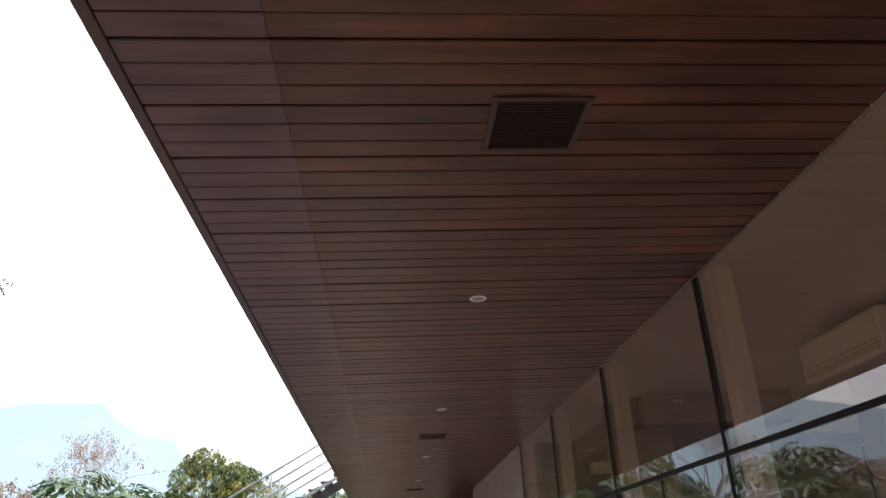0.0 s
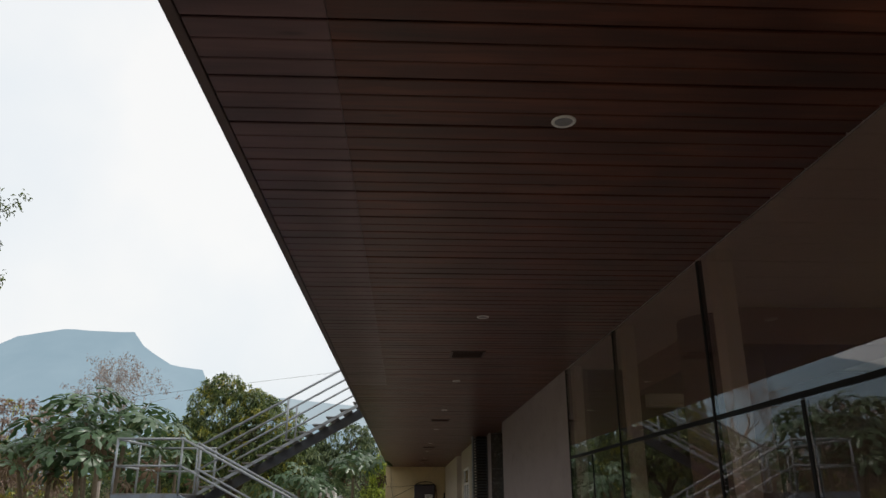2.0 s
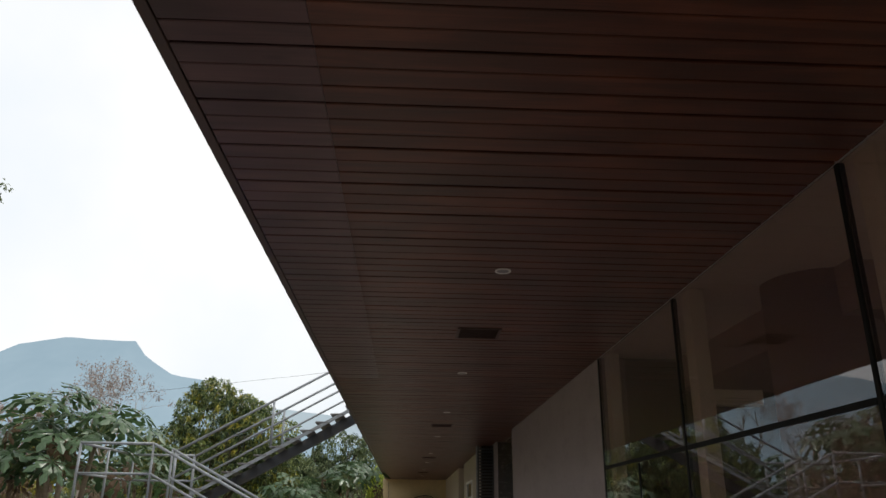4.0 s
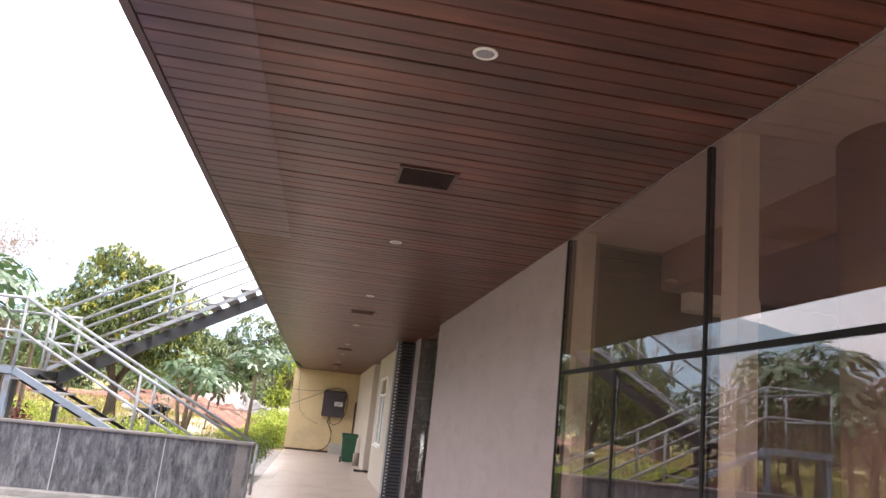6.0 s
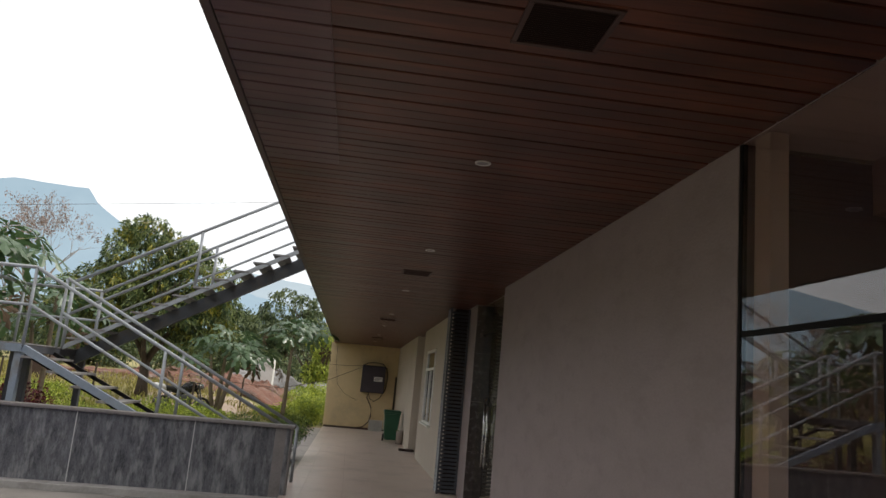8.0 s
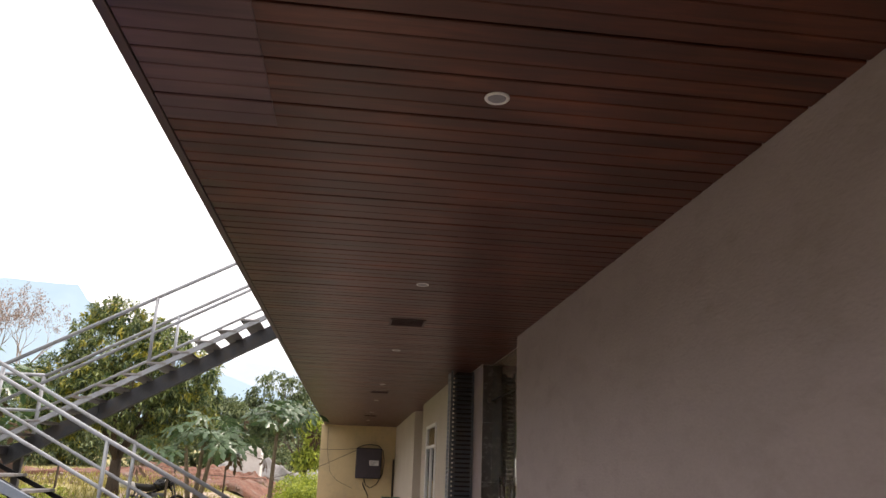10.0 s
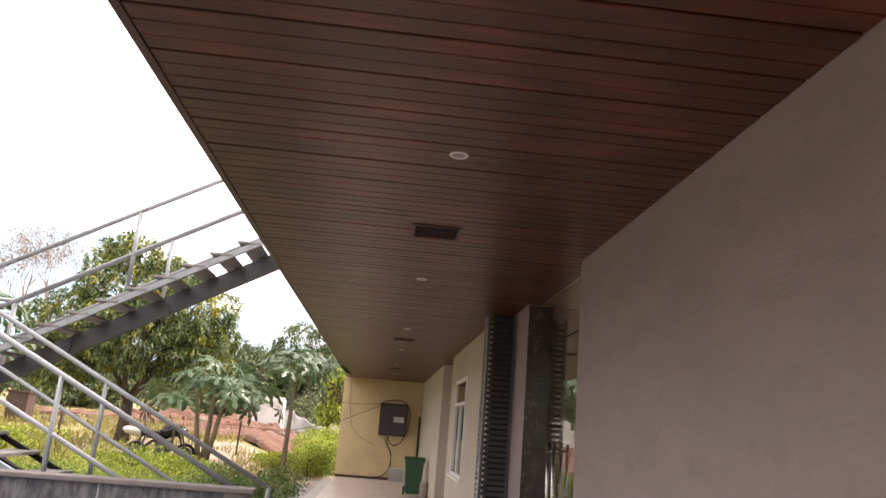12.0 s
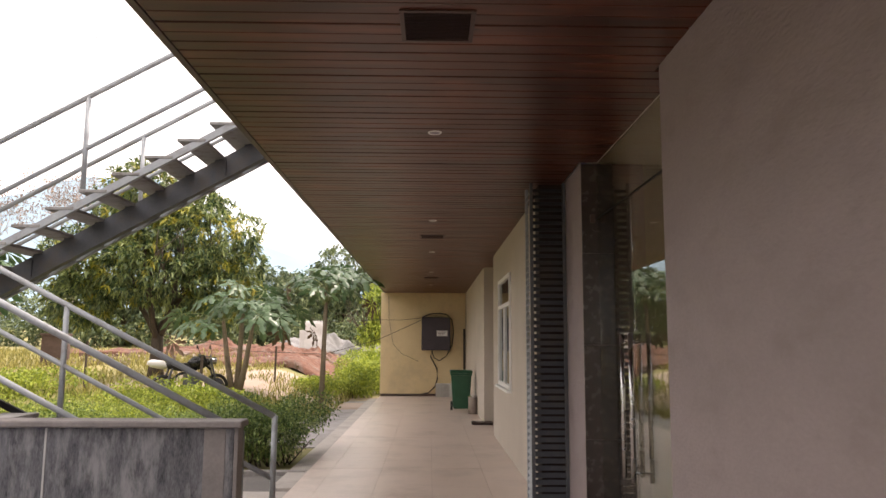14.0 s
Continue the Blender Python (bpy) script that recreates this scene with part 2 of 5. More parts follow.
GLASS_DOOR = glass_surface("door_glass", (0.80, 0.78, 0.68), 0.002, 0.08)
GLASS_CLEAR = glass_surface("window_glass", (0.55, 0.55, 0.55), 0.02, 0.05)
ROOM = surface("interior_white_paint", (0.74, 0.70, 0.66), (0.82, 0.78, 0.745), 0.8, scale=1.0, fine=20, bump=0.05)
ROOM_DARK = surface("interior_floor_tile", (0.06, 0.055, 0.052), (0.10, 0.092, 0.087), 0.35, bump=0.02)
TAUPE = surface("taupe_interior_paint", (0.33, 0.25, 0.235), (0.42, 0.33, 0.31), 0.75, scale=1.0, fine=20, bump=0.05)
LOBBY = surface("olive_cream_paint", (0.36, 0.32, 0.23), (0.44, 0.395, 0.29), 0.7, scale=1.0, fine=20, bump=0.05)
# Shaded copy of TAUPE: the hall's gloom is put into the wall colour.
TAUPE_SHADED = surface("taupe_paint_shaded", (0.085, 0.066, 0.060), (0.125, 0.098, 0.090), 0.75, scale=1.0, fine=20, bump=0.05)
PANEL = surface("brown_wall_panel", (0.07, 0.05, 0.045), (0.13, 0.095, 0.085), 0.5, stretch=(1, 1, 6))
BOX_DARK = surface("dark_violet_enclosure", (0.030, 0.022, 0.030), (0.055, 0.042, 0.055), 0.4, bump=0.03)
RUBBER = surface("black_cable", (0.012, 0.011, 0.01), (0.025, 0.022, 0.02), 0.6, bump=0.0)
CABLE_BROWN = surface("brown_conduit", (0.05, 0.038, 0.028), (0.09, 0.07, 0.05), 0.6, bump=0.0)
BIN_GREEN = surface("green_plastic", (0.008, 0.06, 0.028), (0.018, 0.10, 0.05), 0.4, scale=3, fine=50, bump=0.03)
PAPER = surface("white_label", (0.72, 0.72, 0.70), (0.80, 0.80, 0.78), 0.6, bump=0.0)
INK = surface("grey_print", (0.2, 0.2, 0.22), (0.28, 0.28, 0.3), 0.6, bump=0.0)
CRATE_WHITE = surface("greying_white_plastic", (0.58, 0.56, 0.53), (0.70, 0.68, 0.65), 0.5, bump=0.03)
TARP = surface("blue_tarpaulin", (0.02, 0.025, 0.30), (0.04, 0.05, 0.48), 0.4, scale=4, fine=20, bump=0.3)
BARK = surface("grey_brown_bark", (0.040, 0.029, 0.021), (0.115, 0.085, 0.062), 0.85, scale=5, fine=40, bump=0.5, stretch=(3, 3, 0.7))
BARK_PALE = surface("pale_bark", (0.20, 0.165, 0.14), (0.32, 0.27, 0.23), 0.85, scale=6, fine=40, bump=0.3, stretch=(2, 2, 1))
STEM = surface("papaya_stem", (0.17, 0.13, 0.09), (0.28, 0.22, 0.15), 0.8, scale=9, fine=40, bump=0.4, stretch=(1, 1, 3))
PETIOLE = surface("green_petiole", (0.13, 0.17, 0.06), (0.22, 0.26, 0.10), 0.5, bump=0.0)
LEAF_MANGO = leaf_surface("mango_leaf", (0.034, 0.070, 0.028), (0.285, 0.335, 0.12), 0.42, 0.36)
LEAF_MANGO_YOUNG = leaf_surface("young_mango_leaf", (0.15, 0.18, 0.02), (0.42, 0.37, 0.055))
LEAF_PAPAYA = leaf_surface("papaya_leaf", (0.016, 0.050, 0.018), (0.105, 0.175, 0.075), 0.34, 0.25)
LEAF_DRY = leaf_surface("dry_brown_leaf", (0.07, 0.045, 0.025), (0.15, 0.095, 0.05), 0.7, 0.1)
LEAF_DARK = leaf_surface("dull_green_leaf", (0.055, 0.088, 0.042), (0.20, 0.24, 0.105), 0.55)
LEAF_LIME = leaf_surface("yellow_green_leaf", (0.15, 0.21, 0.025), (0.43, 0.49, 0.075), 0.55, 0.35)
LEAF_SHRUB = leaf_surface("shrub_leaf", (0.055, 0.11, 0.024), (0.25, 0.33, 0.09), 0.5)
LEAF_HEDGE = leaf_surface("bright_hedge_leaf", (0.075, 0.13, 0.025), (0.31, 0.39, 0.085), 0.5, 0.3)
LEAF_MAROON = leaf_surface("maroon_leaf", (0.05, 0.008, 0.012), (0.16, 0.03, 0.035), 0.5)
LEAF_RUST = leaf_surface("rusty_pink_leaf", (0.21, 0.145, 0.125), (0.36, 0.27, 0.225), 0.7)
GRASS = leaf_surface("green_grass", (0.11, 0.155, 0.024), (0.37, 0.39, 0.085), 0.6, 0.3)
GRASS_DRY = leaf_surface("dry_yellow_grass", (0.20, 0.19, 0.05), (0.42, 0.37, 0.12), 0.7, 0.3)
EARTH = surface("dry_field_earth", (0.18, 0.165, 0.065), (0.39, 0.33, 0.14), 0.95, scale=0.35, fine=6, bump=0.4, stain=(0.16, 0.19, 0.05), stain_scale=0.25, depth=0.04)
RED_SOIL = surface("red_earth", (0.105, 0.046, 0.032), (0.25, 0.125, 0.085), 0.95, scale=3.4, fine=16, bump=0.9, stain=(0.20, 0.165, 0.14), stain_scale=1.6, depth=0.06)
TRACK = surface("pale_earth_track", (0.37, 0.285, 0.22), (0.49, 0.39, 0.315), 0.95, scale=0.8, fine=9, bump=0.3, depth=0.03)
GRAVEL = surface("grey_gravel", (0.17, 0.165, 0.16), (0.30, 0.29, 0.285), 0.95, scale=3, fine=30, bump=0.6, depth=0.03)
RUBBLE = surface("broken_stone", (0.15, 0.095, 0.075), (0.36, 0.30, 0.26), 0.95, scale=2, fine=18, bump=0.4, island=0.7)
BRICK_DARK = surface("dark_brick", (0.075, 0.048, 0.040), (0.15, 0.10, 0.085), 0.9, scale=4, fine=25, bump=0.4)
CHALK = surface("whitewashed_masonry", (0.62, 0.61, 0.59), (0.78, 0.77, 0.75), 0.85, scale=1.0, fine=14, bump=0.2, stain=(0.5, 0.47, 0.45))
BLACK_GLOSS = surface("black_gloss_paint", (0.01, 0.01, 0.01), (0.02, 0.02, 0.02), 0.25, bump=0.0)
ROOF = surface("grey_roof_slab", (0.32, 0.31, 0.30), (0.42, 0.41, 0.40), 0.85)


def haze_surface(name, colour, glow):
    """Far hills: the haze is painted on as emission over a dark base colour."""
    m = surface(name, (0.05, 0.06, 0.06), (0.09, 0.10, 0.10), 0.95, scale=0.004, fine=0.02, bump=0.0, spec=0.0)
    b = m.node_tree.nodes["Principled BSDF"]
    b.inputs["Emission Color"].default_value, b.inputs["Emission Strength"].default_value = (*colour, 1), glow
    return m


HILL = haze_surface("hill_blue_haze_glow", (0.17, 0.24, 0.29), 1.0)
HILL_FAR = haze_surface("hill_pale_haze_glow", (0.25, 0.30, 0.33), 1.0)


# ---- mesh helpers ----
def quad_box(bm, x0, x1, y0, y1, z0, z1, m=None):
    v = [bm.verts.new((x, y, z) if m is None else m @ Vector((x, y, z))) for z in (z0, z1) for y in (y0, y1) for x in (x0, x1)]
    for f in ((0, 2, 3, 1), (4, 5, 7, 6), (0, 1, 5, 4), (2, 6, 7, 3), (0, 4, 6, 2), (1, 3, 7, 5)):
        bm.faces.new([v[i] for i in f])
    return v


def box(x0, x1, y0, y1, z0, z1, bevel=0.0, m=None):
    bm = bmesh.new()
    quad_box(bm, x0, x1, y0, y1, z0, z1, m)
    if bevel:
        bmesh.ops.bevel(bm, geom=bm.edges[:], offset=bevel, segments=2, affect="EDGES", profile=0.5)
    return bm


def ring_frame(along, width):
    """Two unit vectors square to a direction."""
    side = along.cross(Vector((0, 0, 1)))
    if side.length < 1e-4:
        side = Vector((1, 0, 0))
    side.normalize()
    return side * width, side.cross(along).normalized() * width


def tube(bm, points, radii, n=8, caps=True):
    """A round bar through the points."""
    points = [Vector(p) for p in points]
    if not hasattr(radii, "__len__"):
        radii = [radii] * len(points)
    rings = []
    for i, p in enumerate(points):
        along = (points[min(i + 1, len(points) - 1)] - points[max(i - 1, 0)]).normalized()
        a, b = ring_frame(along, radii[i])
        rings.append([bm.verts.new(p + a * math.cos(2 * math.pi * k / n) + b * math.sin(2 * math.pi * k / n)) for k in range(n)])
    for r0, r1 in zip(rings, rings[1:]):
        for k in range(n):
            bm.faces.new((r0[k], r0[(k + 1) % n], r1[(k + 1) % n], r1[k]))
    if caps:
        bm.faces.new(rings[0][::-1])
        bm.faces.new(rings[-1])
    return bm


def bar(points, radius, n=10):
    return tube(bmesh.new(), points, radius, n)


def beam(p0, p1, wide, deep, bevel=0.004):
    """A rectangular bar from p0 to p1, in an upright plane."""
    p0, p1 = Vector(p0), Vector(p1)
    along = p1 - p0
    side = along.cross(Vector((0, 0, 1)))
    side = side.normalized() if side.length > 1e-4 else Vector((1, 0, 0))
    up = side.cross(along).normalized()
    m = Matrix((side, along.normalized(), up)).transposed().to_4x4()
    m.translation = p0
    return box(-wide / 2, wide / 2, 0, along.length, -deep / 2, deep / 2, bevel, m)


def channel(p0, p1, wide, deep, thick=0.012):
    """A rolled steel channel: web and two flanges, open to the far side."""
    p0, p1 = Vector(p0), Vector(p1)
    along = p1 - p0
    side = Vector((0, 1, 0))
    up = side.cross(along).normalized()
    if up.z < 0:
        up = -up
    m = Matrix((side, along.normalized(), up)).transposed().to_4x4()
    m.translation = p0
    h = deep / 2
    outline = ((0, -h), (wide, -h), (wide, -h + thick), (thick, -h + thick), (thick, h - thick), (wide, h - thick), (wide, h), (0, h))
    bm = bmesh.new()
    ends = [[bm.verts.new(m @ Vector((a, b, c))) for a, c in outline] for b in (0, along.length)]
    for k in range(8):
        bm.faces.new((ends[0][k], ends[0][(k + 1) % 8], ends[1][(k + 1) % 8], ends[1][k]))
    bm.faces.new(ends[0][::-1])
    bm.faces.new(ends[1])
    return bm


def part(name, bm, material, parent=None, label="", smooth=False):
    me = bpy.data.meshes.new(name)
    bmesh.ops.recalc_face_normals(bm, faces=bm.faces[:])
    bm.to_mesh(me)
    bm.free()
    me.materials.append(material)
    if smooth:
        for p in me.polygons:
            p.use_smooth = True
    ob = new(name, me)
    if parent:
        ob.parent = parent
        ob.matrix_parent_inverse = parent.matrix_basis.inverted()
    if label:
        ob["label"] = label
    return ob


def raw(name, verts, faces, material, parent=None, label=""):
    me = bpy.data.meshes.new(name)
    me.from_pydata(verts, [], faces)
    me.materials.append(material)
    ob = new(name, me)
    if parent:
        ob.parent = parent
        ob.matrix_parent_inverse = parent.matrix_basis.inverted()
    if label:
        ob["label"] = label
    return ob


def thing(name, label, category, at=(0, 0, 0), group=""):
    ob = new(name)
    ob.empty_display_size = 0.1
    ob.location = at
    return tagged(ob, label, category, group)


def structure(name, bm, material, label, category, smooth=False):
    return tagged(part(name, bm, material, None, "", smooth), label, category, "", "structure")


# ---- the setting ----
WALL_X, EDGE_X, TOP, Y0, Y1 = 2.05, -0.535, 3.0, -5.9, 34.35
BAY, BAY_END = 2.03, 10.36


def soffit():
    """One mesh: panels of three planks each, with thin grooves inside a panel and wider ones between panels."""
    bm = bmesh.new()
    pitch, y = 0.34, 2.21 - 0.34 * 24
    while y < Y1 - 0.02:
        for k in range(3):
            a, b = y + k * pitch / 3 + (0.007 if k == 0 else 0.003), y + (k + 1) * pitch / 3 - (0.007 if k == 2 else 0.003)
            b = min(b, Y1 - 0.004)
            if b - a < 0.01:
                continue
            deep = 2.19 if 16.33 < a and b < 18.47 else 2.54 if 25.12 < a and b < 26.88 else WALL_X - 0.004
            # Edge boards split off before y 11.6 carry the painted violet sheen.
            for x0, x1 in ((EDGE_X + 0.045, -0.033), (-0.0315, deep)) if a < 11.6 else ((EDGE_X + 0.045, deep),):
                z = TOP + random.uniform(-0.0012, 0.0012)
                c = 0.0035
                v = [bm.verts.new(p) for p in ((x0, a, TOP + 0.012), (x1, a, TOP + 0.012), (x1, b, TOP + 0.012), (x0, b, TOP + 0.012),
                                               (x0, a + c, z), (x1, a + c, z), (x1, b - c, z), (x0, b - c, z),
                                               (x0, a, z + c), (x1, a, z + c), (x1, b, z + c), (x0, b, z + c))]
                for f in ((4, 7, 6, 5), (8, 4, 5, 9), (7, 11, 10, 6), (0, 8, 9, 1), (11, 3, 2, 10), (0, 3, 11, 7, 4, 8), (1, 9, 5, 6, 10, 2)):
                    bm.faces.new([v[i] for i in f]).material_index = 1 if x1 < 0 else 0
        y += pitch
    ob = structure("ceiling", bm, WOOD, "dark brown wood-look plank soffit with fine grooves", "ceiling")
    ob.data.materials.append(WOOD_EDGE_SHEEN)


soffit()
structure("ceiling_backing", box(EDGE_X + 0.04, 2.048, Y0 - 0.4, Y1 + 0.3, TOP + 0.014, TOP + 0.1), VENT_DARK, "dark sheet above the soffit planks, in place of shade", "ceiling")
structure("roof", box(EDGE_X + 0.05, 9.2, Y0 - 0.4, Y1 + 0.6, TOP + 0.16, TOP + 0.72), ROOF, "flat grey concrete roof slab over walkway", "roof")
structure("trim", box(EDGE_X, EDGE_X + 0.042, Y0 - 0.4, Y1 + 0.3, TOP - 0.006, TOP + 0.75, 0.003), WOOD_TRIM, "brown metal edge trim along the soffit", "trim")

structure("wall_east", box(WALL_X, WALL_X + 0.26, BAY_END + 0.03, 16.31, 0, TOP + 0.012, 0.006), PLASTER, "grey-white textured plaster wall with light stains", "wall")
structure("wall_return", box(WALL_X + 0.262, 8.4, 16.05, 16.31, 0, TOP + 0.012), PLASTER, "plain plaster return wall beside glass door", "wall")
structure("wall_window", box(1.9, 2.15, 19.56, 22.33, 0, TOP + 0.01, 0.004), PLASTER_CREAM, "cream plaster wall beside the white window", "wall")
structure("wall_window_far", box(1.9, 2.15, 23.97, 25.1, 0, TOP + 0.01, 0.004), PLASTER_CREAM, "cream plaster wall beside the white window", "wall")
structure("wall_window_sill", box(1.9, 2.15, 22.332, 23.968, 0, 0.9), PLASTER_CREAM, "cream plaster wall below the white window", "wall")
structure("wall_window_head", box(1.9, 2.15, 22.332, 23.968, 2.47, TOP + 0.01), PLASTER_CREAM, "cream plaster wall above the white window", "wall")
structure("wall_recess", box(2.55, 2.7, 24.9, 27.2, 0, TOP + 0.01), PLASTER_CREAM, "shaded plaster wall at the back of a recess", "wall")
structure("wall_recess_side", box(2.152, 2.7, 24.85, 25.098, 0, TOP + 0.01), PLASTER_CREAM, "plaster side wall of a recess", "wall")
structure("wall_far_side", box(1.87, 2.6, 26.9, Y1 - 0.002, 0, TOP + 0.01, 0.004), PLASTER_CREAM, "cream plaster wall before the yellow end wall", "wall")
structure("wall_north", box(-0.62, 3.2, Y1, Y1 + 0.25, -0.3, TOP + 0.012, 0.005), YELLOW, "pale yellow painted end wall, slightly stained", "wall")
structure("wall_north_skirting", box(-0.60, 1.868, Y1 - 0.012, Y1 - 0.002, 0.002, 0.07), WOOD_TRIM, "thin brown skirting at end wall", "baseboard")
structure("wall_south", box(EDGE_X + 0.05, 2.04, Y0 - 0.3, Y0 - 0.1, -0.3, TOP), PLASTER, "plain plaster wall closing the walkway", "wall")

structure("floor", box(-0.62, 2.56, Y0 - 0.3, Y1 + 0.2, -0.3, -0.012), GROUT, "walkway slab under beige floor tiles", "floor")
structure("floor_room", box(2.562, 8.4, Y0 - 0.3, 19.0, -0.3, 0.0), ROOM_DARK, "dark polished tile floor inside the hall", "floor")

# the hall behind the glass
# Invented back wall with unglazed openings, added to let daylight into the hall.
structure("wall_hall_back", box(8.2, 8.4, Y0 - 0.3, 16.04, 0.002, 0.9), ROOM, "low white sill wall under the hall's added openings", "wall")
structure("wall_hall_back_head", box(8.2, 8.4, Y0 - 0.3, 16.04, 2.93, TOP), ROOM, "white wall above the hall's added back openings", "wall")
for k in range(7):
    structure("wall_hall_pier", box(8.2, 8.4, -5.5 + 2.6 * k, -5.15 + 2.6 * k, 0.901, 2.929), ROOM, "white pier between the hall's added back openings", "wall")
structure("wall_hall_end", box(2.3, 8.19, BAY_END + 0.05, BAY_END + 0.25, 0.002, TOP), TAUPE_SHADED, "taupe painted end wall of the hall, darkened for shade", "wall")
structure("wall_hall_south", box(2.06, 8.19, Y0 - 0.3, Y0 - 0.1, 0.002, TOP), ROOM, "white south wall of the hall", "wall")
structure("ceiling_hall", box(2.085, 8.19, Y0 - 0.09, BAY_END + 0.04, TOP + 0.02, TOP + 0.10), ROOM, "white ceiling of the hall", "ceiling")
structure("ceiling_lobby", box(2.12, 8.19, 16.32, 26.0, TOP + 0.02, TOP + 0.10), ROOM, "white ceiling of the lobby", "ceiling")
structure("ceiling_door_recess", box(2.0485, 2.198, 16.312, 18.488, TOP + 0.014, TOP + 0.1), VENT_DARK, "dark sheet above the planks over the glass door, in place of shade", "ceiling")
structure("ceiling_far_recess", box(2.0485, 2.548, 25.102, 26.898, TOP + 0.014, TOP + 0.1), VENT_DARK, "dark sheet above the planks over the recess, in place of shade", "ceiling")
# The lobby's back opening is made up, to bring daylight onto its side wall.
structure("wall_lobby", box(8.2, 8.4, 16.32, 18.75, 0.002, 0.9), ROOM, "white sill wall under the lobby's added opening", "wall")
structure("wall_lobby_head", box(8.2, 8.4, 16.32, 18.75, 2.93, TOP), ROOM, "white wall above the lobby's added opening", "wall")
structure("wall_lobby_side", box(2.605, 8.19, 18.62, 18.75, 0.002, TOP), LOBBY, "olive-cream side wall inside the lobby", "wall")
structure("pier_hall", box(3.55, 3.95, 4.7, 5.4, 0.002, TOP + 0.018), TAUPE, "taupe pier carrying the air conditioner", "pillar")


structure("ceiling_bulkhead", box(2.8, 4.3, 7.5, BAY_END + 0.04, 2.72, TOP + 0.018, 0.004), TAUPE, "taupe dropped bulkhead under the hall ceiling", "ceiling")


def round_column(x, y, r):
    root = thing("round_column", "thick round taupe column inside the hall", "column", (x, y, 0))
    part("shaft", bar([(x, y, 0.0), (x, y, TOP + 0.018)], r, 40), TAUPE, root, "", True)
    part("plinth", bar([(x, y, 0.0), (x, y, 0.1)], r + 0.012, 40), GRANITE, root)
    return root


round_column(2.86, 7.98, 0.33)


def curtain_wall():
    root = tagged(thing("window_1", "dark-framed glass curtain wall with tinted reflective panes", "window", (WALL_X, 0, 0)), kind="structure")
    ys = [BAY_END - BAY * k for k in range(9)]
    for y in ys:
        part("mullion", box(WALL_X - 0.004, WALL_X + 0.03, y - 0.0145, y + 0.0145, 0, TOP - 0.002, 0.004), DARK_METAL, root)
    for k, (b, a) in enumerate(zip(ys, ys[1:])):
        part("transom", box(WALL_X - 0.002, WALL_X + 0.025, a + 0.0175, b - 0.0175, 2.010, 2.038, 0.003), DARK_METAL, root)
        part("bottom_rail", box(WALL_X - 0.002, WALL_X + 0.06, a + 0.0175, b - 0.0175, 0.0, 0.06, 0.003), DARK_METAL, root)
        part("pane", box(WALL_X + 0.002, WALL_X + 0.010, a + 0.0175, b - 0.0175, 2.039, TOP - 0.004), GLASS, root, "tinted upper pane").visible_shadow = False
        halves = ((a, a + BAY / 2), (a + BAY / 2, b)) if k % 2 == 0 else ((a, b),)
        for c, d in halves:
            part("pane", box(WALL_X + 0.002, WALL_X + 0.010, c + 0.0175, d - 0.0175, 0.061, 2.009), GLASS, root, "tinted lower pane").visible_shadow = False
        if len(halves) == 2:
            mid = a + BAY / 2
            part("mullion", box(WALL_X - 0.002, WALL_X + 0.025, mid - 0.016, mid + 0.016, 0.061, 1.999, 0.003), DARK_METAL, root)
    return root


curtain_wall()


def hall_column(y):
    root = thing("column", "white plastered column standing inside the glass", "column", (2.15, y, 0), "columns inside the glass")
    part("shaft", box(2.10, 2.20, y - 0.07, y + 0.07, 0.0, TOP + 0.018, 0.006), ROOM, root)
    part("plinth", box(2.09, 2.21, y - 0.08, y + 0.08, 0.0, 0.10, 0.004), ROOM_DARK, root)
    return root


first = hall_column(BAY_END - 0.11)
for k in range(1, 8):
    copy_thing(first, pose(2.15, BAY_END - 0.11 - BAY * k, 0))


def air_conditioner(x, y, z):
    root = thing("air_conditioner", "white wall-mounted split air conditioner indoor unit", "air conditioner", (x, y, z), "air conditioners in the hall")
    part("body", box(x - 0.24, x, y - 0.48, y + 0.48, z, z + 0.3, 0.03), WHITE, root)
    part("louvre", box(x - 0.247, x - 0.241, y - 0.42, y + 0.42, z + 0.03, z + 0.08, 0.002), CRATE_WHITE, root)
    part("panel_line", box(x - 0.2435, x - 0.2405, y - 0.44, y + 0.44, z + 0.1, z + 0.105), INK, root)
    return root


cooler = air_conditioner(3.548, 5.05, 2.62)
copy_thing(cooler, pose(3.25, BAY_END + 0.048, 2.58, 0, 0, 90) @ Matrix.Scale(0.6, 4))


def curtain_panel(y0, y1):
    root = thing("curtain", "plum-brown hanging curtain drawn inside the hall", "curtain", (5.2, (y0 + y1) / 2, 0), "curtains in the hall")
    bm = bmesh.new()
    n = 40
    rows = [[bm.verts.new((5.2 + 0.05 * math.sin(i * 1.3), y0 + (y1 - y0) * i / n, z)) for i in range(n + 1)] for z in (0.02, 1.2, 2.49)]
    for r0, r1 in zip(rows, rows[1:]):
        for i in range(n):
            bm.faces.new((r0[i], r0[i + 1], r1[i + 1], r1[i]))
    bmesh.ops.solidify(bm, geom=bm.faces[:], thickness=0.006)
    part("cloth", bm, PANEL, root)
    part("rail", bar([(5.2, y0 - 0.05, 2.497), (5.2, y1 + 0.05, 2.497)], 0.012), CHROME, root)
    return root


curtain_panel(1.2, 3.4)
curtain_panel(6.4, 8.0)


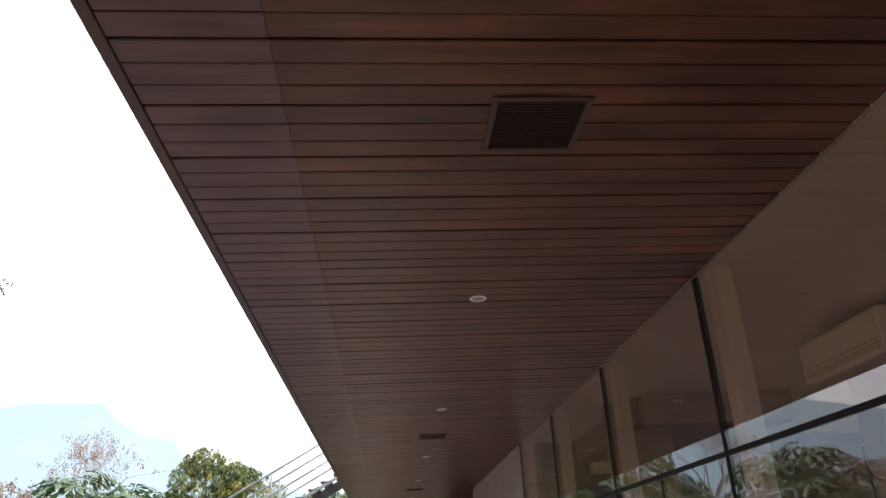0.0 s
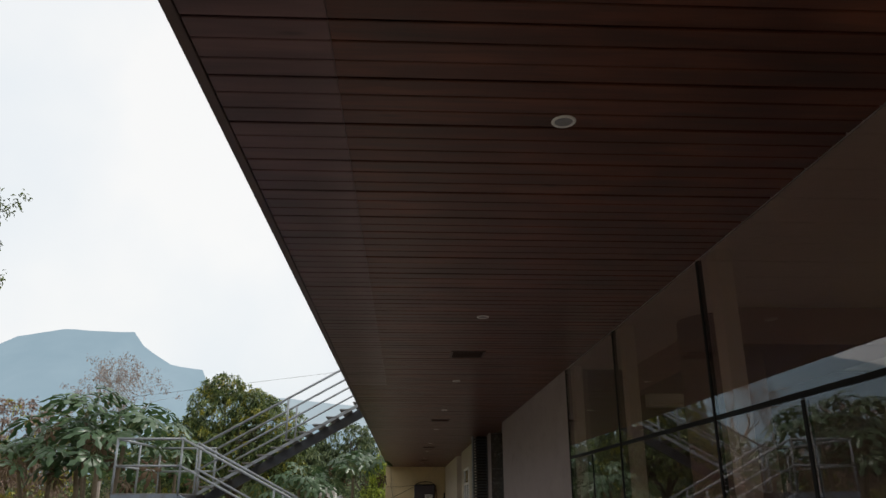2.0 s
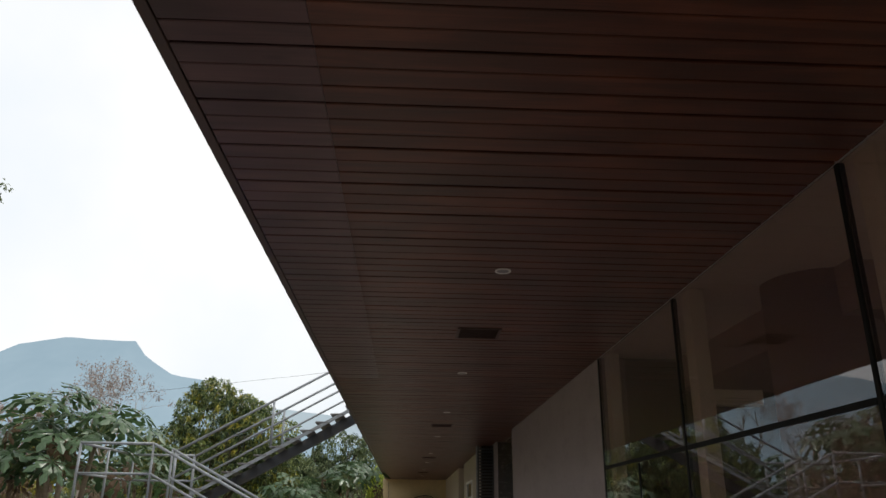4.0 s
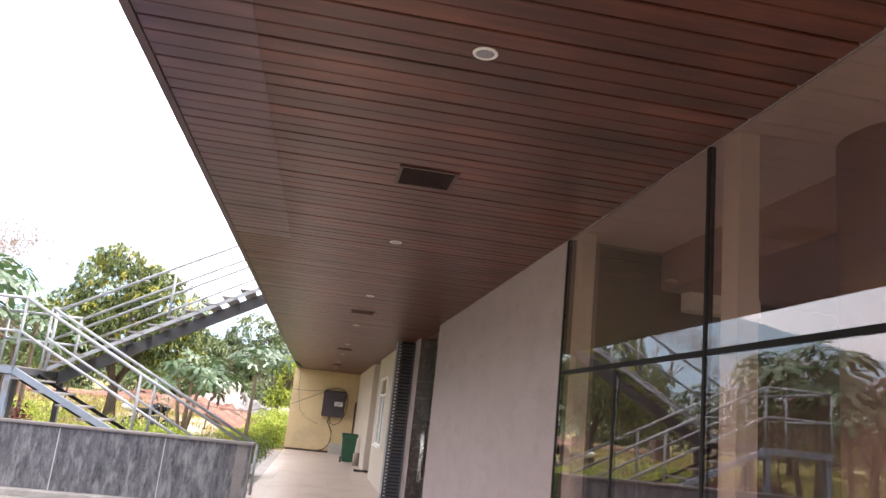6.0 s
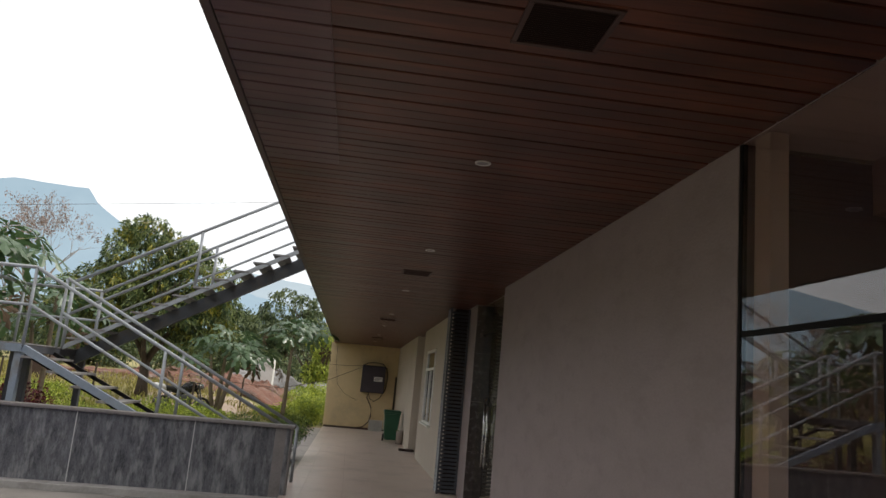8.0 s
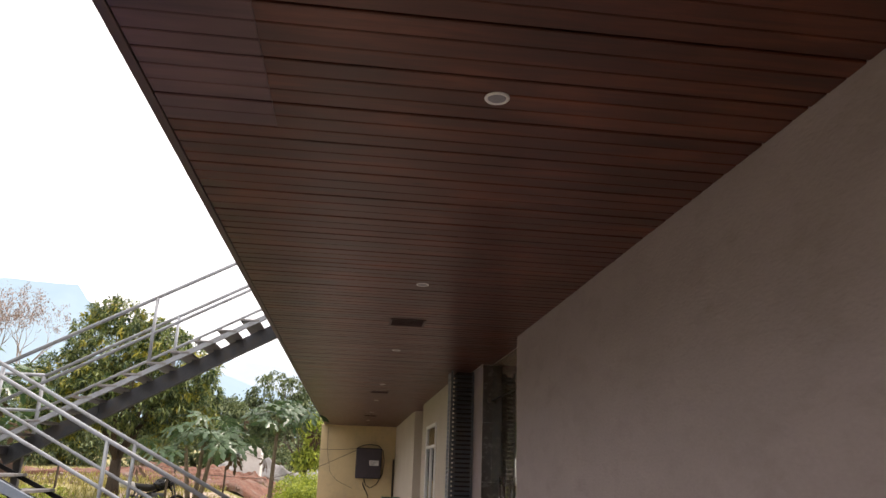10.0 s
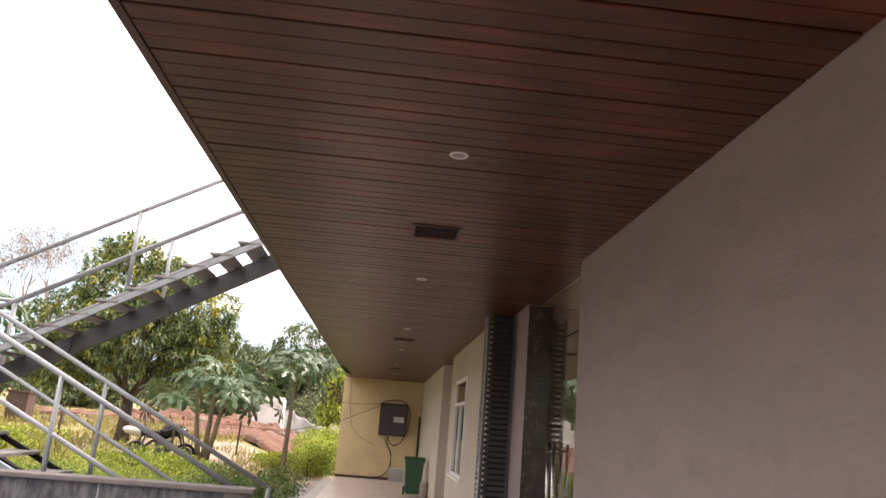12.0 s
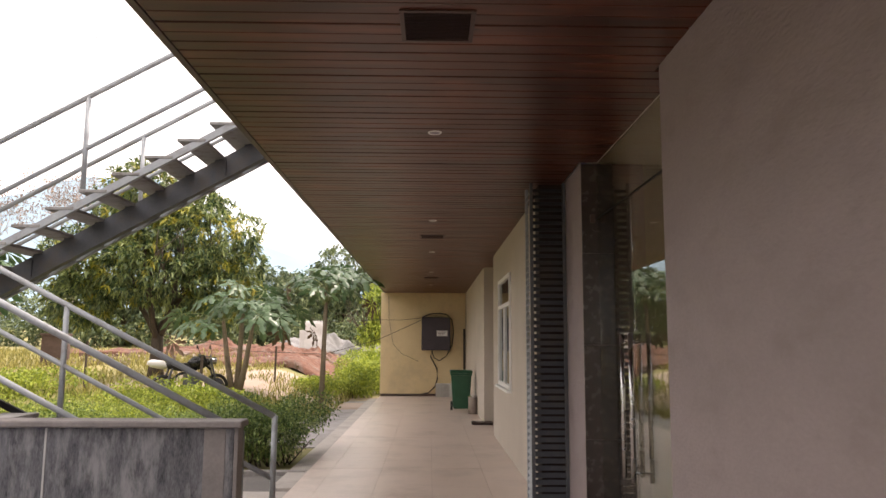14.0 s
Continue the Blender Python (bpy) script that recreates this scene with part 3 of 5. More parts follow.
def pillar():
    root = tagged(thing("door_jamb", "plastered pier with dark brown granite face beside glass door", "pillar", (2.2, 18.8, 0)), kind="structure")
    part("pier", box(2.07, 2.6, 18.512, 19.2, 0, TOP + 0.012, 0.004), PLASTER, root)
    for k in range(4):
        part("granite_slab", box(2.072, 2.34, 18.49, 18.511, 0.75 * k + 0.002, 0.75 * (k + 1) - 0.002, 0.002), GRANITE, root, "polished dark granite slab")
    part("sensor", box(2.135, 2.175, 18.455, 18.489, 2.50, 2.57, 0.008), VENT_BROWN, root, "small brown sensor")
    return root


pillar()


def glass_door():
    root = tagged(thing("door_1", "frameless reflective glass double door with long steel handles", "door", (2.20, 17.4, 0)), kind="structure")
    x = 2.20
    for a, b in ((16.315, 17.467), (17.473, 18.488)):
        part("leaf", box(x, x + 0.012, a, b, 0.015, 2.53, 0.002), GLASS_DOOR, root, "tall tinted glass leaf").visible_shadow = False
        part("patch_fitting", box(x - 0.008, x + 0.02, (b - 0.16 if a < 17 else a + 0.004), (b - 0.004 if a < 17 else a + 0.16), 0.0151, 0.07, 0.003), CHROME, root)
    part("fanlight", box(x, x + 0.012, 16.315, 18.488, 2.545, TOP), GLASS_DOOR, root, "glass pane above the leaves").visible_shadow = False
    part("head_joint", box(x - 0.004, x + 0.016, 16.315, 18.488, 2.532, 2.543), DARK_METAL, root)
    for y in (17.36, 17.58):
        handle = part("handle", bar([(x - 0.06, y, 0.62), (x - 0.06, y, 1.58)], 0.0155, 14), CHROME, root, "long brushed steel pull bar", True)
        for z in (0.68, 1.52):
            part("standoff", bar([(x - 0.06, y, z), (x - 0.001, y, z)], 0.009), CHROME, handle)
    return root


glass_door()


def louvre_screen():
    root = thing("louvre_screen", "dark grey full-height metal louvre screen on the wall", "louvre", (1.9, 19.35, 0))
    x0, x1, y0, y1 = 1.735, 2.068, 19.2, 19.55
    for x in (x0, x1 - 0.03):
        part("post", box(x, x + 0.03, y0, y0 + 0.03, 0, TOP - 0.004, 0.003), STEEL_DARK, root)
    part("post", box(x0, x0 + 0.03, y1 - 0.03, y1, 0, TOP - 0.004, 0.003), STEEL_GREY, root, "lighter edge post")
    n = 48
    for k in range(n):
        z = 0.03 + k * 0.0612
        tilt = pose(0, y0 + 0.006, z, 48)
        part("slat", box(x0 + 0.031, x1 - 0.031, -0.004, 0.046, 0, 0.0035, 0, tilt), STEEL_DARK, root)
        side = pose(x0 + 0.002, 0, z, 0, -48)
        part("side_slat", box(-0.004, 0.044, y0 + 0.031, y1 - 0.031, 0, 0.0035, 0, side), STEEL_GREY, root)
    # Dark panel paints the shade into the gaps between slats.
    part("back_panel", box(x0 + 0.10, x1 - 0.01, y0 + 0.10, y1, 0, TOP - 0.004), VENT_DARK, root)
    return root


louvre_screen()


def window_two():
    root = tagged(thing("window_2", "white-framed casement window with a small top light", "window", (1.9, 23.15, 0.9)), kind="structure")
    a, b, z0, z1 = 22.334, 23.966, 0.902, 2.468
    x0, x1 = 1.872, 1.95
    f = 0.055
    part("frame", box(x0, x1, a, a + f, z0, z1, 0.004), WHITE, root)
    part("frame", box(x0, x1, b - f, b, z0, z1, 0.004), WHITE, root)
    for z in (z0, 2.03, z1 - f):
        part("frame", box(x0 + 0.002, x1 - 0.002, a + f + 0.001, b - f - 0.001, z, z + f, 0.004), WHITE, root)
    mid = (a + b) / 2
    part("frame", box(x0 + 0.004, x1 - 0.004, mid - 0.03, mid + 0.03, z0 + f + 0.001, 2.029, 0.004), WHITE, root)
    for c, d in ((a + f, mid - 0.03), (mid + 0.03, b - f)):
        part("pane", box(x0 + 0.03, x0 + 0.036, c, d, z0 + f, 2.03), GLASS_CLEAR, root)
    part("pane", box(x0 + 0.03, x0 + 0.036, a + f, b - f, 2.03 + f, z1 - f), GLASS_CLEAR, root)
    part("sill", box(1.83, 1.899, a - 0.05, b + 0.05, 0.865, 0.9, 0.005), WHITE, root)
    return root


window_two()
structure("wall_window_room", box(3.6, 3.7, 19.6, 25.0, 0.002, TOP), ROOM, "white wall of the room behind the window", "wall")
structure("step", box(1.62, 2.02, 26.62, 26.9, 0.0, 0.055, 0.008), GRANITE, "low brown granite doorstep at the recess", "step")


# ---- ceiling fittings ----
def vent(y):
    root = thing("ceiling_vent", "brown square slatted air vent set in the soffit", "vent", (0.845, y, TOP), "ceiling vents")
    a = 0.175
    part("backing", box(0.845 - a + 0.02, 0.845 + a - 0.02, y - a + 0.02, y + a - 0.02, TOP - 0.003, TOP - 0.001), VENT_DARK, root)
    for x0, x1, y0, y1 in ((-a, a, -a, -a + 0.022), (-a, a, a - 0.022, a), (-a, -a + 0.022, -a + 0.0225, a - 0.0225), (a - 0.022, a, -a + 0.0225, a - 0.0225)):
        part("frame", box(0.845 + x0, 0.845 + x1, y + y0, y + y1, TOP - 0.009, TOP - 0.0005, 0.002), VENT_BROWN, root)
    for k in range(19):
        yy = y - a + 0.034 + k * 0.0157
        part("slat", box(0.845 - a + 0.023, 0.845 + a - 0.023, -0.0062, 0.0062, -0.001, 0.001, 0, pose(0, yy, TOP - 0.0065, 30)), VENT_BROWN, root)
    return root


one = vent(2.67)
for y in (9.43, 15.82, 22.75, 29.2):
    copy_thing(one, pose(0.845, y, TOP))


def downlight(y):
    root = thing("downlight", "small round white recessed downlight, unlit", "ceiling light", (0.845, y, TOP), "downlights along the soffit")
    bm = bmesh.new()
    n, rings = 28, []
    for r, z in ((0.049, -0.0005), (0.050, -0.003), (0.047, -0.007), (0.039, -0.0075), (0.036, -0.004)):
        rings.append([bm.verts.new((0.845 + r * math.cos(2 * math.pi * k / n), y + r * math.sin(2 * math.pi * k / n), TOP + z)) for k in range(n)])
    for r0, r1 in zip(rings, rings[1:]):
        for k in range(n):
            bm.faces.new((r0[k], r1[k], r1[(k + 1) % n], r0[(k + 1) % n]))
    part("trim_ring", bm, WHITE, root, "", True)
    bm = bmesh.new()
    bm.faces.new([bm.verts.new((0.845 + 0.0362 * math.cos(2 * math.pi * k / n), y + 0.0362 * math.sin(2 * math.pi * k / n), TOP - 0.004)) for k in range(n)])
    bm.faces.new([bm.verts.new((0.845 + 0.030 * math.cos(2 * math.pi * k / n), y + 0.030 * math.sin(2 * math.pi * k / n), TOP - 0.0015)) for k in range(n)])
    part("lens", bm, LAMP_LENS, root)
    return root


one = downlight(1.2)
for y in (4.53, 7.82, 11.19, 14.24, 17.6, 21.4, 24.5, 27.9, 31.3):
    copy_thing(one, pose(0.845, y, TOP))


# ---- things on the walkway ----
def wall_box():
    y = Y1 - 0.002
    root = thing("equipment_box", "dark wall-mounted enclosure with a white label and coiled cable", "equipment box", (1.02, y, 1.8))
    part("cabinet", box(0.58, 1.42, y - 0.26, y, 1.32, 2.28, 0.02), BOX_DARK, root)
    part("door", box(0.60, 1.40, y - 0.275, y - 0.262, 1.35, 2.25, 0.01), BOX_DARK, root, "plain cabinet door")
    label = part("label", box(1.02, 1.33, y - 0.279, y - 0.2755, 1.73, 1.89), PAPER, root, "white printed label")
    for k in range(3):
        part("print_line", box(1.05, 1.30 - 0.05 * k, y - 0.2815, y - 0.2795, 1.84 - 0.04 * k, 1.856 - 0.04 * k), INK, label)
    loop = [(0.62, y - 0.1, 2.285), (0.8, y - 0.12, 2.37), (1.05, y - 0.12, 2.40), (1.3, y - 0.12, 2.37), (1.46, y - 0.1, 2.22), (1.52, y - 0.08, 1.9), (1.48, y - 0.06, 1.5), (1.3, y - 0.05, 1.15), (1.1, y - 0.05, 1.02), (0.95, y - 0.05, 1.1), (0.88, y - 0.06, 1.31)]
    part("coiled_cable", bar(loop, 0.013, 8), RUBBER, root, "black looped cable", True)
    tail = [(0.9, y - 0.06, 1.31), (0.84, y - 0.05, 1.15), (0.92, y - 0.04, 1.0), (1.03, y - 0.03, 0.8), (1.05, y - 0.03, 0.5), (0.98, y - 0.03, 0.28), (0.8, y - 0.03, 0.1), (0.5, y - 0.03, 0.04), (-0.1, y - 0.03, 0.025), (-0.58, y - 0.03, 0.025)]
    part("floor_cable", bar(tail, 0.018, 8), CABLE_BROWN, root, "brown cable running down to floor", True)
    return root


wall_box()


def wall_conduit():
    root = thing("conduit", "dark vertical pipe fixed in the wall corner", "pipe", (1.83, Y1 - 0.05, 0.5))
    part("pipe", bar([(1.83, Y1 - 0.045, 0.55), (1.83, Y1 - 0.045, 1.95)], 0.03), CABLE_BROWN, root, "", True)
    for z in (0.7, 1.75):
        part("clip", box(1.79, 1.868, Y1 - 0.09, Y1 - 0.002, z, z + 0.03, 0.003), CABLE_BROWN, root)
    return root


wall_conduit()


def service_cable(name, points, r):
    root = thing(name, "thin dark service cable sagging from wall box outdoors", "cable", points[0], "service cables")
    part("cable_run", bar(points, r, 6), CABLE_BROWN, root, "", True)


service_cable("service_cable", [(0.58, Y1 - 0.13, 2.2), (0.0, Y1 - 0.5, 1.92), (-0.6, Y1 - 1.2, 1.62), (-2.2, Y1 - 0.3, 1.2), (-5.0, Y1 + 2.0, 1.25), (-9.0, Y1 + 5.0, 1.9)], 0.009)
service_cable("service_cable", [(0.58, Y1 - 0.06, 2.26), (0.0, Y1 - 0.06, 2.20), (-0.5, Y1 - 0.05, 2.2), (-0.62, Y1 - 0.1, 2.2), (-2.4, Y1 + 0.6, 2.15), (-6.0, Y1 + 4.0, 2.9)], 0.007)
service_cable("service_cable", [(-0.40, Y1 - 0.02, 2.9), (-0.38, Y1 - 0.02, 2.2), (-0.25, Y1 - 0.02, 1.5), (0.0, Y1 - 0.02, 1.22), (0.5, Y1 - 0.02, 1.0)], 0.006)


def wheelie_bin(x, y):
    root = thing("wheelie_bin", "dark green plastic wheelie bin with closed lid", "bin", (x, y, 0))
    bm = bmesh.new()
    rings = []
    for z, w, d in ((0.06, 0.17, 0.18), (0.12, 0.185, 0.20), (0.80, 0.225, 0.255), (0.805, 0.245, 0.275), (0.85, 0.245, 0.275)):
        rings.append([bm.verts.new((x + sx * w, y + sy * d, z)) for sx, sy in ((-1, -1), (1, -1), (1, 1), (-1, 1))])
    bm.faces.new(rings[0][::-1])
    bm.faces.new(rings[-1])
    for r0, r1 in zip(rings, rings[1:]):
        for k in range(4):
            bm.faces.new((r0[k], r0[(k + 1) % 4], r1[(k + 1) % 4], r1[k]))
    bmesh.ops.bevel(bm, geom=[e for e in bm.edges if abs(e.verts[0].co.z - e.verts[1].co.z) > 0.1], offset=0.03, segments=3, affect="EDGES")
    part("body", bm, BIN_GREEN, root)
    lid = part("lid", box(x - 0.255, x + 0.255, y - 0.29, y + 0.29, 0.852, 0.915, 0.025), BIN_GREEN, root)
    part("grip", bar([(x - 0.2, y + 0.32, 0.87), (x + 0.2, y + 0.32, 0.87)], 0.016), BIN_GREEN, lid)
    for sx in (-0.21, 0.21):
        wheel = part("wheel", bar([(x + sx - 0.025, y + 0.19, 0.10), (x + sx + 0.025, y + 0.19, 0.10)], 0.10, 20), RUBBER, root)
        part("hub", bar([(x + sx - 0.03, y + 0.19, 0.10), (x + sx + 0.03, y + 0.19, 0.10)], 0.035, 12), CRATE_WHITE, wheel)
    part("front_stripe", box(x - 0.235, x - 0.226, y - 0.12, y + 0.10, 0.30, 0.66, 0.003), CRATE_WHITE, root, "pale worn strip")
    return root


wheelie_bin(1.54, 29.6)


def canister(x, y):
    root = thing("canister", "small dull metal bin beside the green one", "bin", (x, y, 0))
    part("body", bar([(x, y, 0.0), (x, y, 0.37)], 0.10, 24), BARK_PALE, root, "", True)
    part("rim", bar([(x, y, 0.365), (x, y, 0.39)], 0.108, 24), CHROME, root)
    return root


canister(1.77, 28.9)


def crate(x, y):
    root = thing("crate", "white slotted plastic crate standing on its edge", "crate", (x, y, 0))
    part("back", box(x - 0.24, x + 0.24, y - 0.02, y, 0.0, 0.38, 0.004), CRATE_WHITE, root)
    for k in range(5):
        part("rib", box(x - 0.24 + k * 0.112, x - 0.208 + k * 0.112, y - 0.12, y - 0.021, 0.0, 0.38, 0.004), CRATE_WHITE, root)
    for z in (0.0, 0.175, 0.35):
        part("rail", box(x - 0.239, x + 0.239, y - 0.135, y - 0.121, z, z + 0.03, 0.003), CRATE_WHITE, root)
    return root


crate(1.24, Y1 - 0.25)


# ---- yard wall and steel stair ----
def yard_wall():
    root = thing("yard_wall", "stained dark concrete parapet wall with a stone coping", "wall", (-3.5, 17.93, -0.12))
    part("wall_body", box(-9.5, -0.56, 17.86, 18.0, -0.3, 0.905, 0.006), CONCRETE_DARK, root)
    part("coping", box(-9.55, -0.50, 17.81, 18.03, 0.906, 0.955, 0.012), COPING, root, "brown-grey rounded coping")
    part("end_post", box(-0.558, -0.53, 17.855, 18.005, -0.3, 0.904, 0.004), COPING, root, "brown end face")
    for x in (-0.74, -1.88, -3.46, -5.05, -6.6, -8.2):
        if x > -1:
            part("patch", box(x - 0.03, x + 0.12, 17.8545, 17.8595, -0.1, 0.90), COPING, root, "paler repaired strip at the end")
            continue
        part("joint", box(x - 0.007, x + 0.007, 17.8545, 17.8595, -0.1, 0.90), JOINT, root, "pale vertical mortar joint")
    part("base_ledge", box(-9.5, -0.64, 17.62, 17.858, -0.3, -0.03, 0.01), CONCRETE, root, "pale concrete base ledge")
    return root


yard_wall()

LAND_X0, LAND_X1, LAND_Z = -5.75, -4.42, 1.76
LOW_F, LOW_B, UP_F, UP_B = 18.06, 19.25, 19.5, 20.9


def stair():
    root = thing("steel_stair", "grey painted outdoor steel staircase with open treads and railings", "staircase", (-3.5, 19.4, -0.12))
    low = lambda x: LAND_Z + (LAND_X1 - x) * 0.478
    up = lambda x: 1.93 + (x + 4.38) * 0.5575
    # landing
    part("landing_deck", box(LAND_X0, LAND_X1, LOW_F - 0.02, UP_B + 0.04, LAND_Z - 0.02, LAND_Z, 0.004), TREAD, root)
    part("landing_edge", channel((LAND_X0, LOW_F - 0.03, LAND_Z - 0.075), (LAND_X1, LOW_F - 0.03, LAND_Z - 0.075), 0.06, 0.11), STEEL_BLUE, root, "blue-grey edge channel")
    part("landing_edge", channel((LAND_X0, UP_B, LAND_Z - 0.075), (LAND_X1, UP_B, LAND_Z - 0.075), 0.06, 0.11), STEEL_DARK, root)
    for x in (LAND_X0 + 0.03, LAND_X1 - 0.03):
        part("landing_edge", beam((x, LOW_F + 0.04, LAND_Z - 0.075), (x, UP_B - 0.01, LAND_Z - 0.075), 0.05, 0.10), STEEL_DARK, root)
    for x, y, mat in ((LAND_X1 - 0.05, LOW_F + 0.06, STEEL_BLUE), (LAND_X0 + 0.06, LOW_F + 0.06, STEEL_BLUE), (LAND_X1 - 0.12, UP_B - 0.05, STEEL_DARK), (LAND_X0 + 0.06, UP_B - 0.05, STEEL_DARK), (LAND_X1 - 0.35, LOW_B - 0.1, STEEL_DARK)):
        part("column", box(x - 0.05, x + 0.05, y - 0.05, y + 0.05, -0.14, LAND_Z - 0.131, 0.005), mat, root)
    # lower flight
    part("stringer", channel((LAND_X1, LOW_F, LAND_Z - 0.07), (-0.85, LOW_F, low(-0.85) - 0.07), 0.06, 0.10), STEEL_BLUE, root, "blue-grey painted side channel")
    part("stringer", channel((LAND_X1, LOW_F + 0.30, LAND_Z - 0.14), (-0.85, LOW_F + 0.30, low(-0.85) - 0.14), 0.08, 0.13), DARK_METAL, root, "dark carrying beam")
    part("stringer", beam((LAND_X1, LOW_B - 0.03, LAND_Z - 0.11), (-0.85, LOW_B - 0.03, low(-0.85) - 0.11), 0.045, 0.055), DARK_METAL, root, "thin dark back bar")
    n = 10
    for k in range(1, n):
        z = LAND_Z - 0.176 * k
        x = LAND_X1 + 0.368 * (k - 1)
        tread = part("tread", box(x, x + 0.30, LOW_F + 0.005, LOW_B, z - 0.035, z, 0.004), TREAD, root)
        part("bracket", box(x + 0.12, x + 0.145, LOW_B - 0.44, LOW_B - 0.415, z - 0.15, z - 0.036), STEEL_DARK, tread)
    # upper flight
    part("stringer", beam((-4.42, UP_F, up(-4.42) - 0.15), (0.5, UP_F, up(0.5) - 0.15), 0.045, 0.07), STEEL_GREY, root, "light grey side bar")
    part("stringer", beam((-4.42, UP_B, up(-4.42) - 0.15), (0.5, UP_B, up(0.5) - 0.15), 0.045, 0.07), STEEL_GREY, root, "light grey side bar")
    bx0, bx1 = -4.5, 0.5
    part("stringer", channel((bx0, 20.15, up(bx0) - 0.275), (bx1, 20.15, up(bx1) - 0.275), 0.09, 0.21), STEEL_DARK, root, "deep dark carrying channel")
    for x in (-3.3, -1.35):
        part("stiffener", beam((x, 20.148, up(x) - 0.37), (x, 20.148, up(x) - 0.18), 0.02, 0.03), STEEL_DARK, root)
    for k in range(16):
        x, z = -4.38 + 0.305 * k, 1.93 + 0.17 * k
        tread = part("tread", box(x, x + 0.27, UP_F - 0.03, UP_B + 0.03, z - 0.03, z, 0.004), TREAD, root)
        part("bracket", box(x + 0.17, x + 0.195, 20.16, 20.20, z - 0.20, z - 0.036), STEEL_DARK, tread)
    # railings
    rr, rm = 0.0265, 0.0225
    top_low = lambda x: low(x) + 1.075
    end_x = -0.56

    def rail(points, r, who=root):
        return part("rail", bar(points, r, 10), STEEL_GREY, who, "", True)

    def post(x, y, z0, z1, r=0.025):
        return part("rail_post", bar([(x, y, z0), (x, y, z1)], r, 10), STEEL_GREY, root, "", True)

    for y in (LOW_F, LOW_B):
        rail([(LAND_X1, y, LAND_Z + 1.08), (end_x, y, top_low(end_x) - 0.14)], rr)
        rail([(LAND_X1, y, LAND_Z + 0.54), (end_x, y, top_low(end_x) - 0.68)], rm)
        post(LAND_X1, y, LAND_Z - 0.02, LAND_Z + 1.08, 0.024)
        post(-2.47, y, low(-2.47) - 0.05, top_low(-2.47) - 0.07)
        post(end_x, y, -0.14, top_low(end_x) - 0.13, 0.027)
    top_up = lambda x: up(x) + 0.91
    for y in (UP_F, UP_B):
        rail([(LAND_X1, y, top_up(LAND_X1)), (0.5, y, top_up(0.5))], rr)
        rail([(LAND_X1, y, top_up(LAND_X1) - 0.525), (0.5, y, top_up(0.5) - 0.525)], rm)
        post(LAND_X1, y, LAND_Z - 0.02, top_up(LAND_X1), 0.03)
        for x in (-2.52, -0.75):
            post(x, y, up(x) - 0.05, top_up(x))
    for z in (1.08, 0.54):
        r = rr if z > 1 else rm
        rail([(LAND_X1, LOW_F, LAND_Z + z), (LAND_X0, LOW_F, LAND_Z + z)], r)
        rail([(LAND_X0, LOW_F, LAND_Z + z), (LAND_X0, UP_B, LAND_Z + z)], r)
        rail([(LAND_X0, UP_B, LAND_Z + z), (LAND_X1, UP_B, LAND_Z + z)], r)
    for x, y in ((LAND_X0, LOW_F), (LAND_X0, UP_B), (LAND_X0, 19.45)):
        post(x, y, LAND_Z - 0.02, LAND_Z + 1.08)
    return root


stair()


# ---- ground and distance ----
def rise(x, y):
    """Height of the land: level by the building, rising gently behind it."""
    ys, zs = (-3000, 23, 32, 42, 110, 3000), (-0.15, -0.15, 0.42, 1.05, 3.4, 4.0)
    z = float(np.interp(y, ys, zs))
    if y > 23:
        right = min(max((x + 3.6) / 1.6, 0), 1) * min(max((46 - y) / 8, 0), 1)
        z = z * (1 - right) - 0.15 * right
        z += 0.05 * noise.noise((x * 0.35, y * 0.35, 0))
    return z


def ground():
    xs = [-3000, -800, -250, -120, -70, -45] + [-34 + 1.0 * k for k in range(36)] + [4, 8, 20, 60, 200, 800, 3000]
    ys = [-600, -120, -40, -10, 5, 14, 20, 22] + [23 + 1.0 * k for k in range(40)] + [66, 72, 80, 95, 120, 180, 300, 700, 1400, 3000]
    verts = [(x, y, rise(x, y)) for y in ys for x in xs]
    w = len(xs)
    faces = [(j * w + i, j * w + i + 1, (j + 1) * w + i + 1, (j + 1) * w + i) for j in range(len(ys) - 1) for i in range(w - 1)]
    ob = raw("ground", verts, faces, EARTH)
    for p in ob.data.polygons:
        p.use_smooth = True
    tagged(ob, "dry yellow-brown field earth with patches of grass", "ground", "", "structure")


ground()


def patch(name, x0, x1, y0, y1, material, label, category, lift=0.03, lumps=0.0, n=24, ragged=0.25):
    """A sheet that follows the land, with an uneven outline and lumps."""
    bm = bmesh.new()
    grid = []
    for j in range(n + 1):
        row = []
        for i in range(n + 1):
            u, v = i / n * 2 - 1, j / n * 2 - 1
            r = max(abs(u), abs(v))
            wob = 1 + ragged * noise.noise((u * 2 + x0, v * 2 + y0, 3))
            x, y = (x0 + x1) / 2 + u * wob * (x1 - x0) / 2, (y0 + y1) / 2 + v * wob * (y1 - y0) / 2
            edge = max(0.0, 1 - r) ** 0.6
            z = rise(x, y) + lift * min(1, edge * 4) - 0.03 * (r > 0.98)
            z += lumps * edge * max(0, 0.45 + noise.noise((x * 0.7, y * 0.7, 5)) + 0.55 * noise.noise((x * 2.1, y * 2.1, 9)) + 0.5 * noise.noise((x * 5.3, y * 5.3, 4)))
            row.append(bm.verts.new((x, y, z)))
        grid.append(row)
    for j in range(n):
        for i in range(n):
            bm.faces.new((grid[j][i], grid[j][i + 1], grid[j + 1][i + 1], grid[j + 1][i]))
    return tagged(part(name, bm, material, None, "", True), label, category, "", "structure")


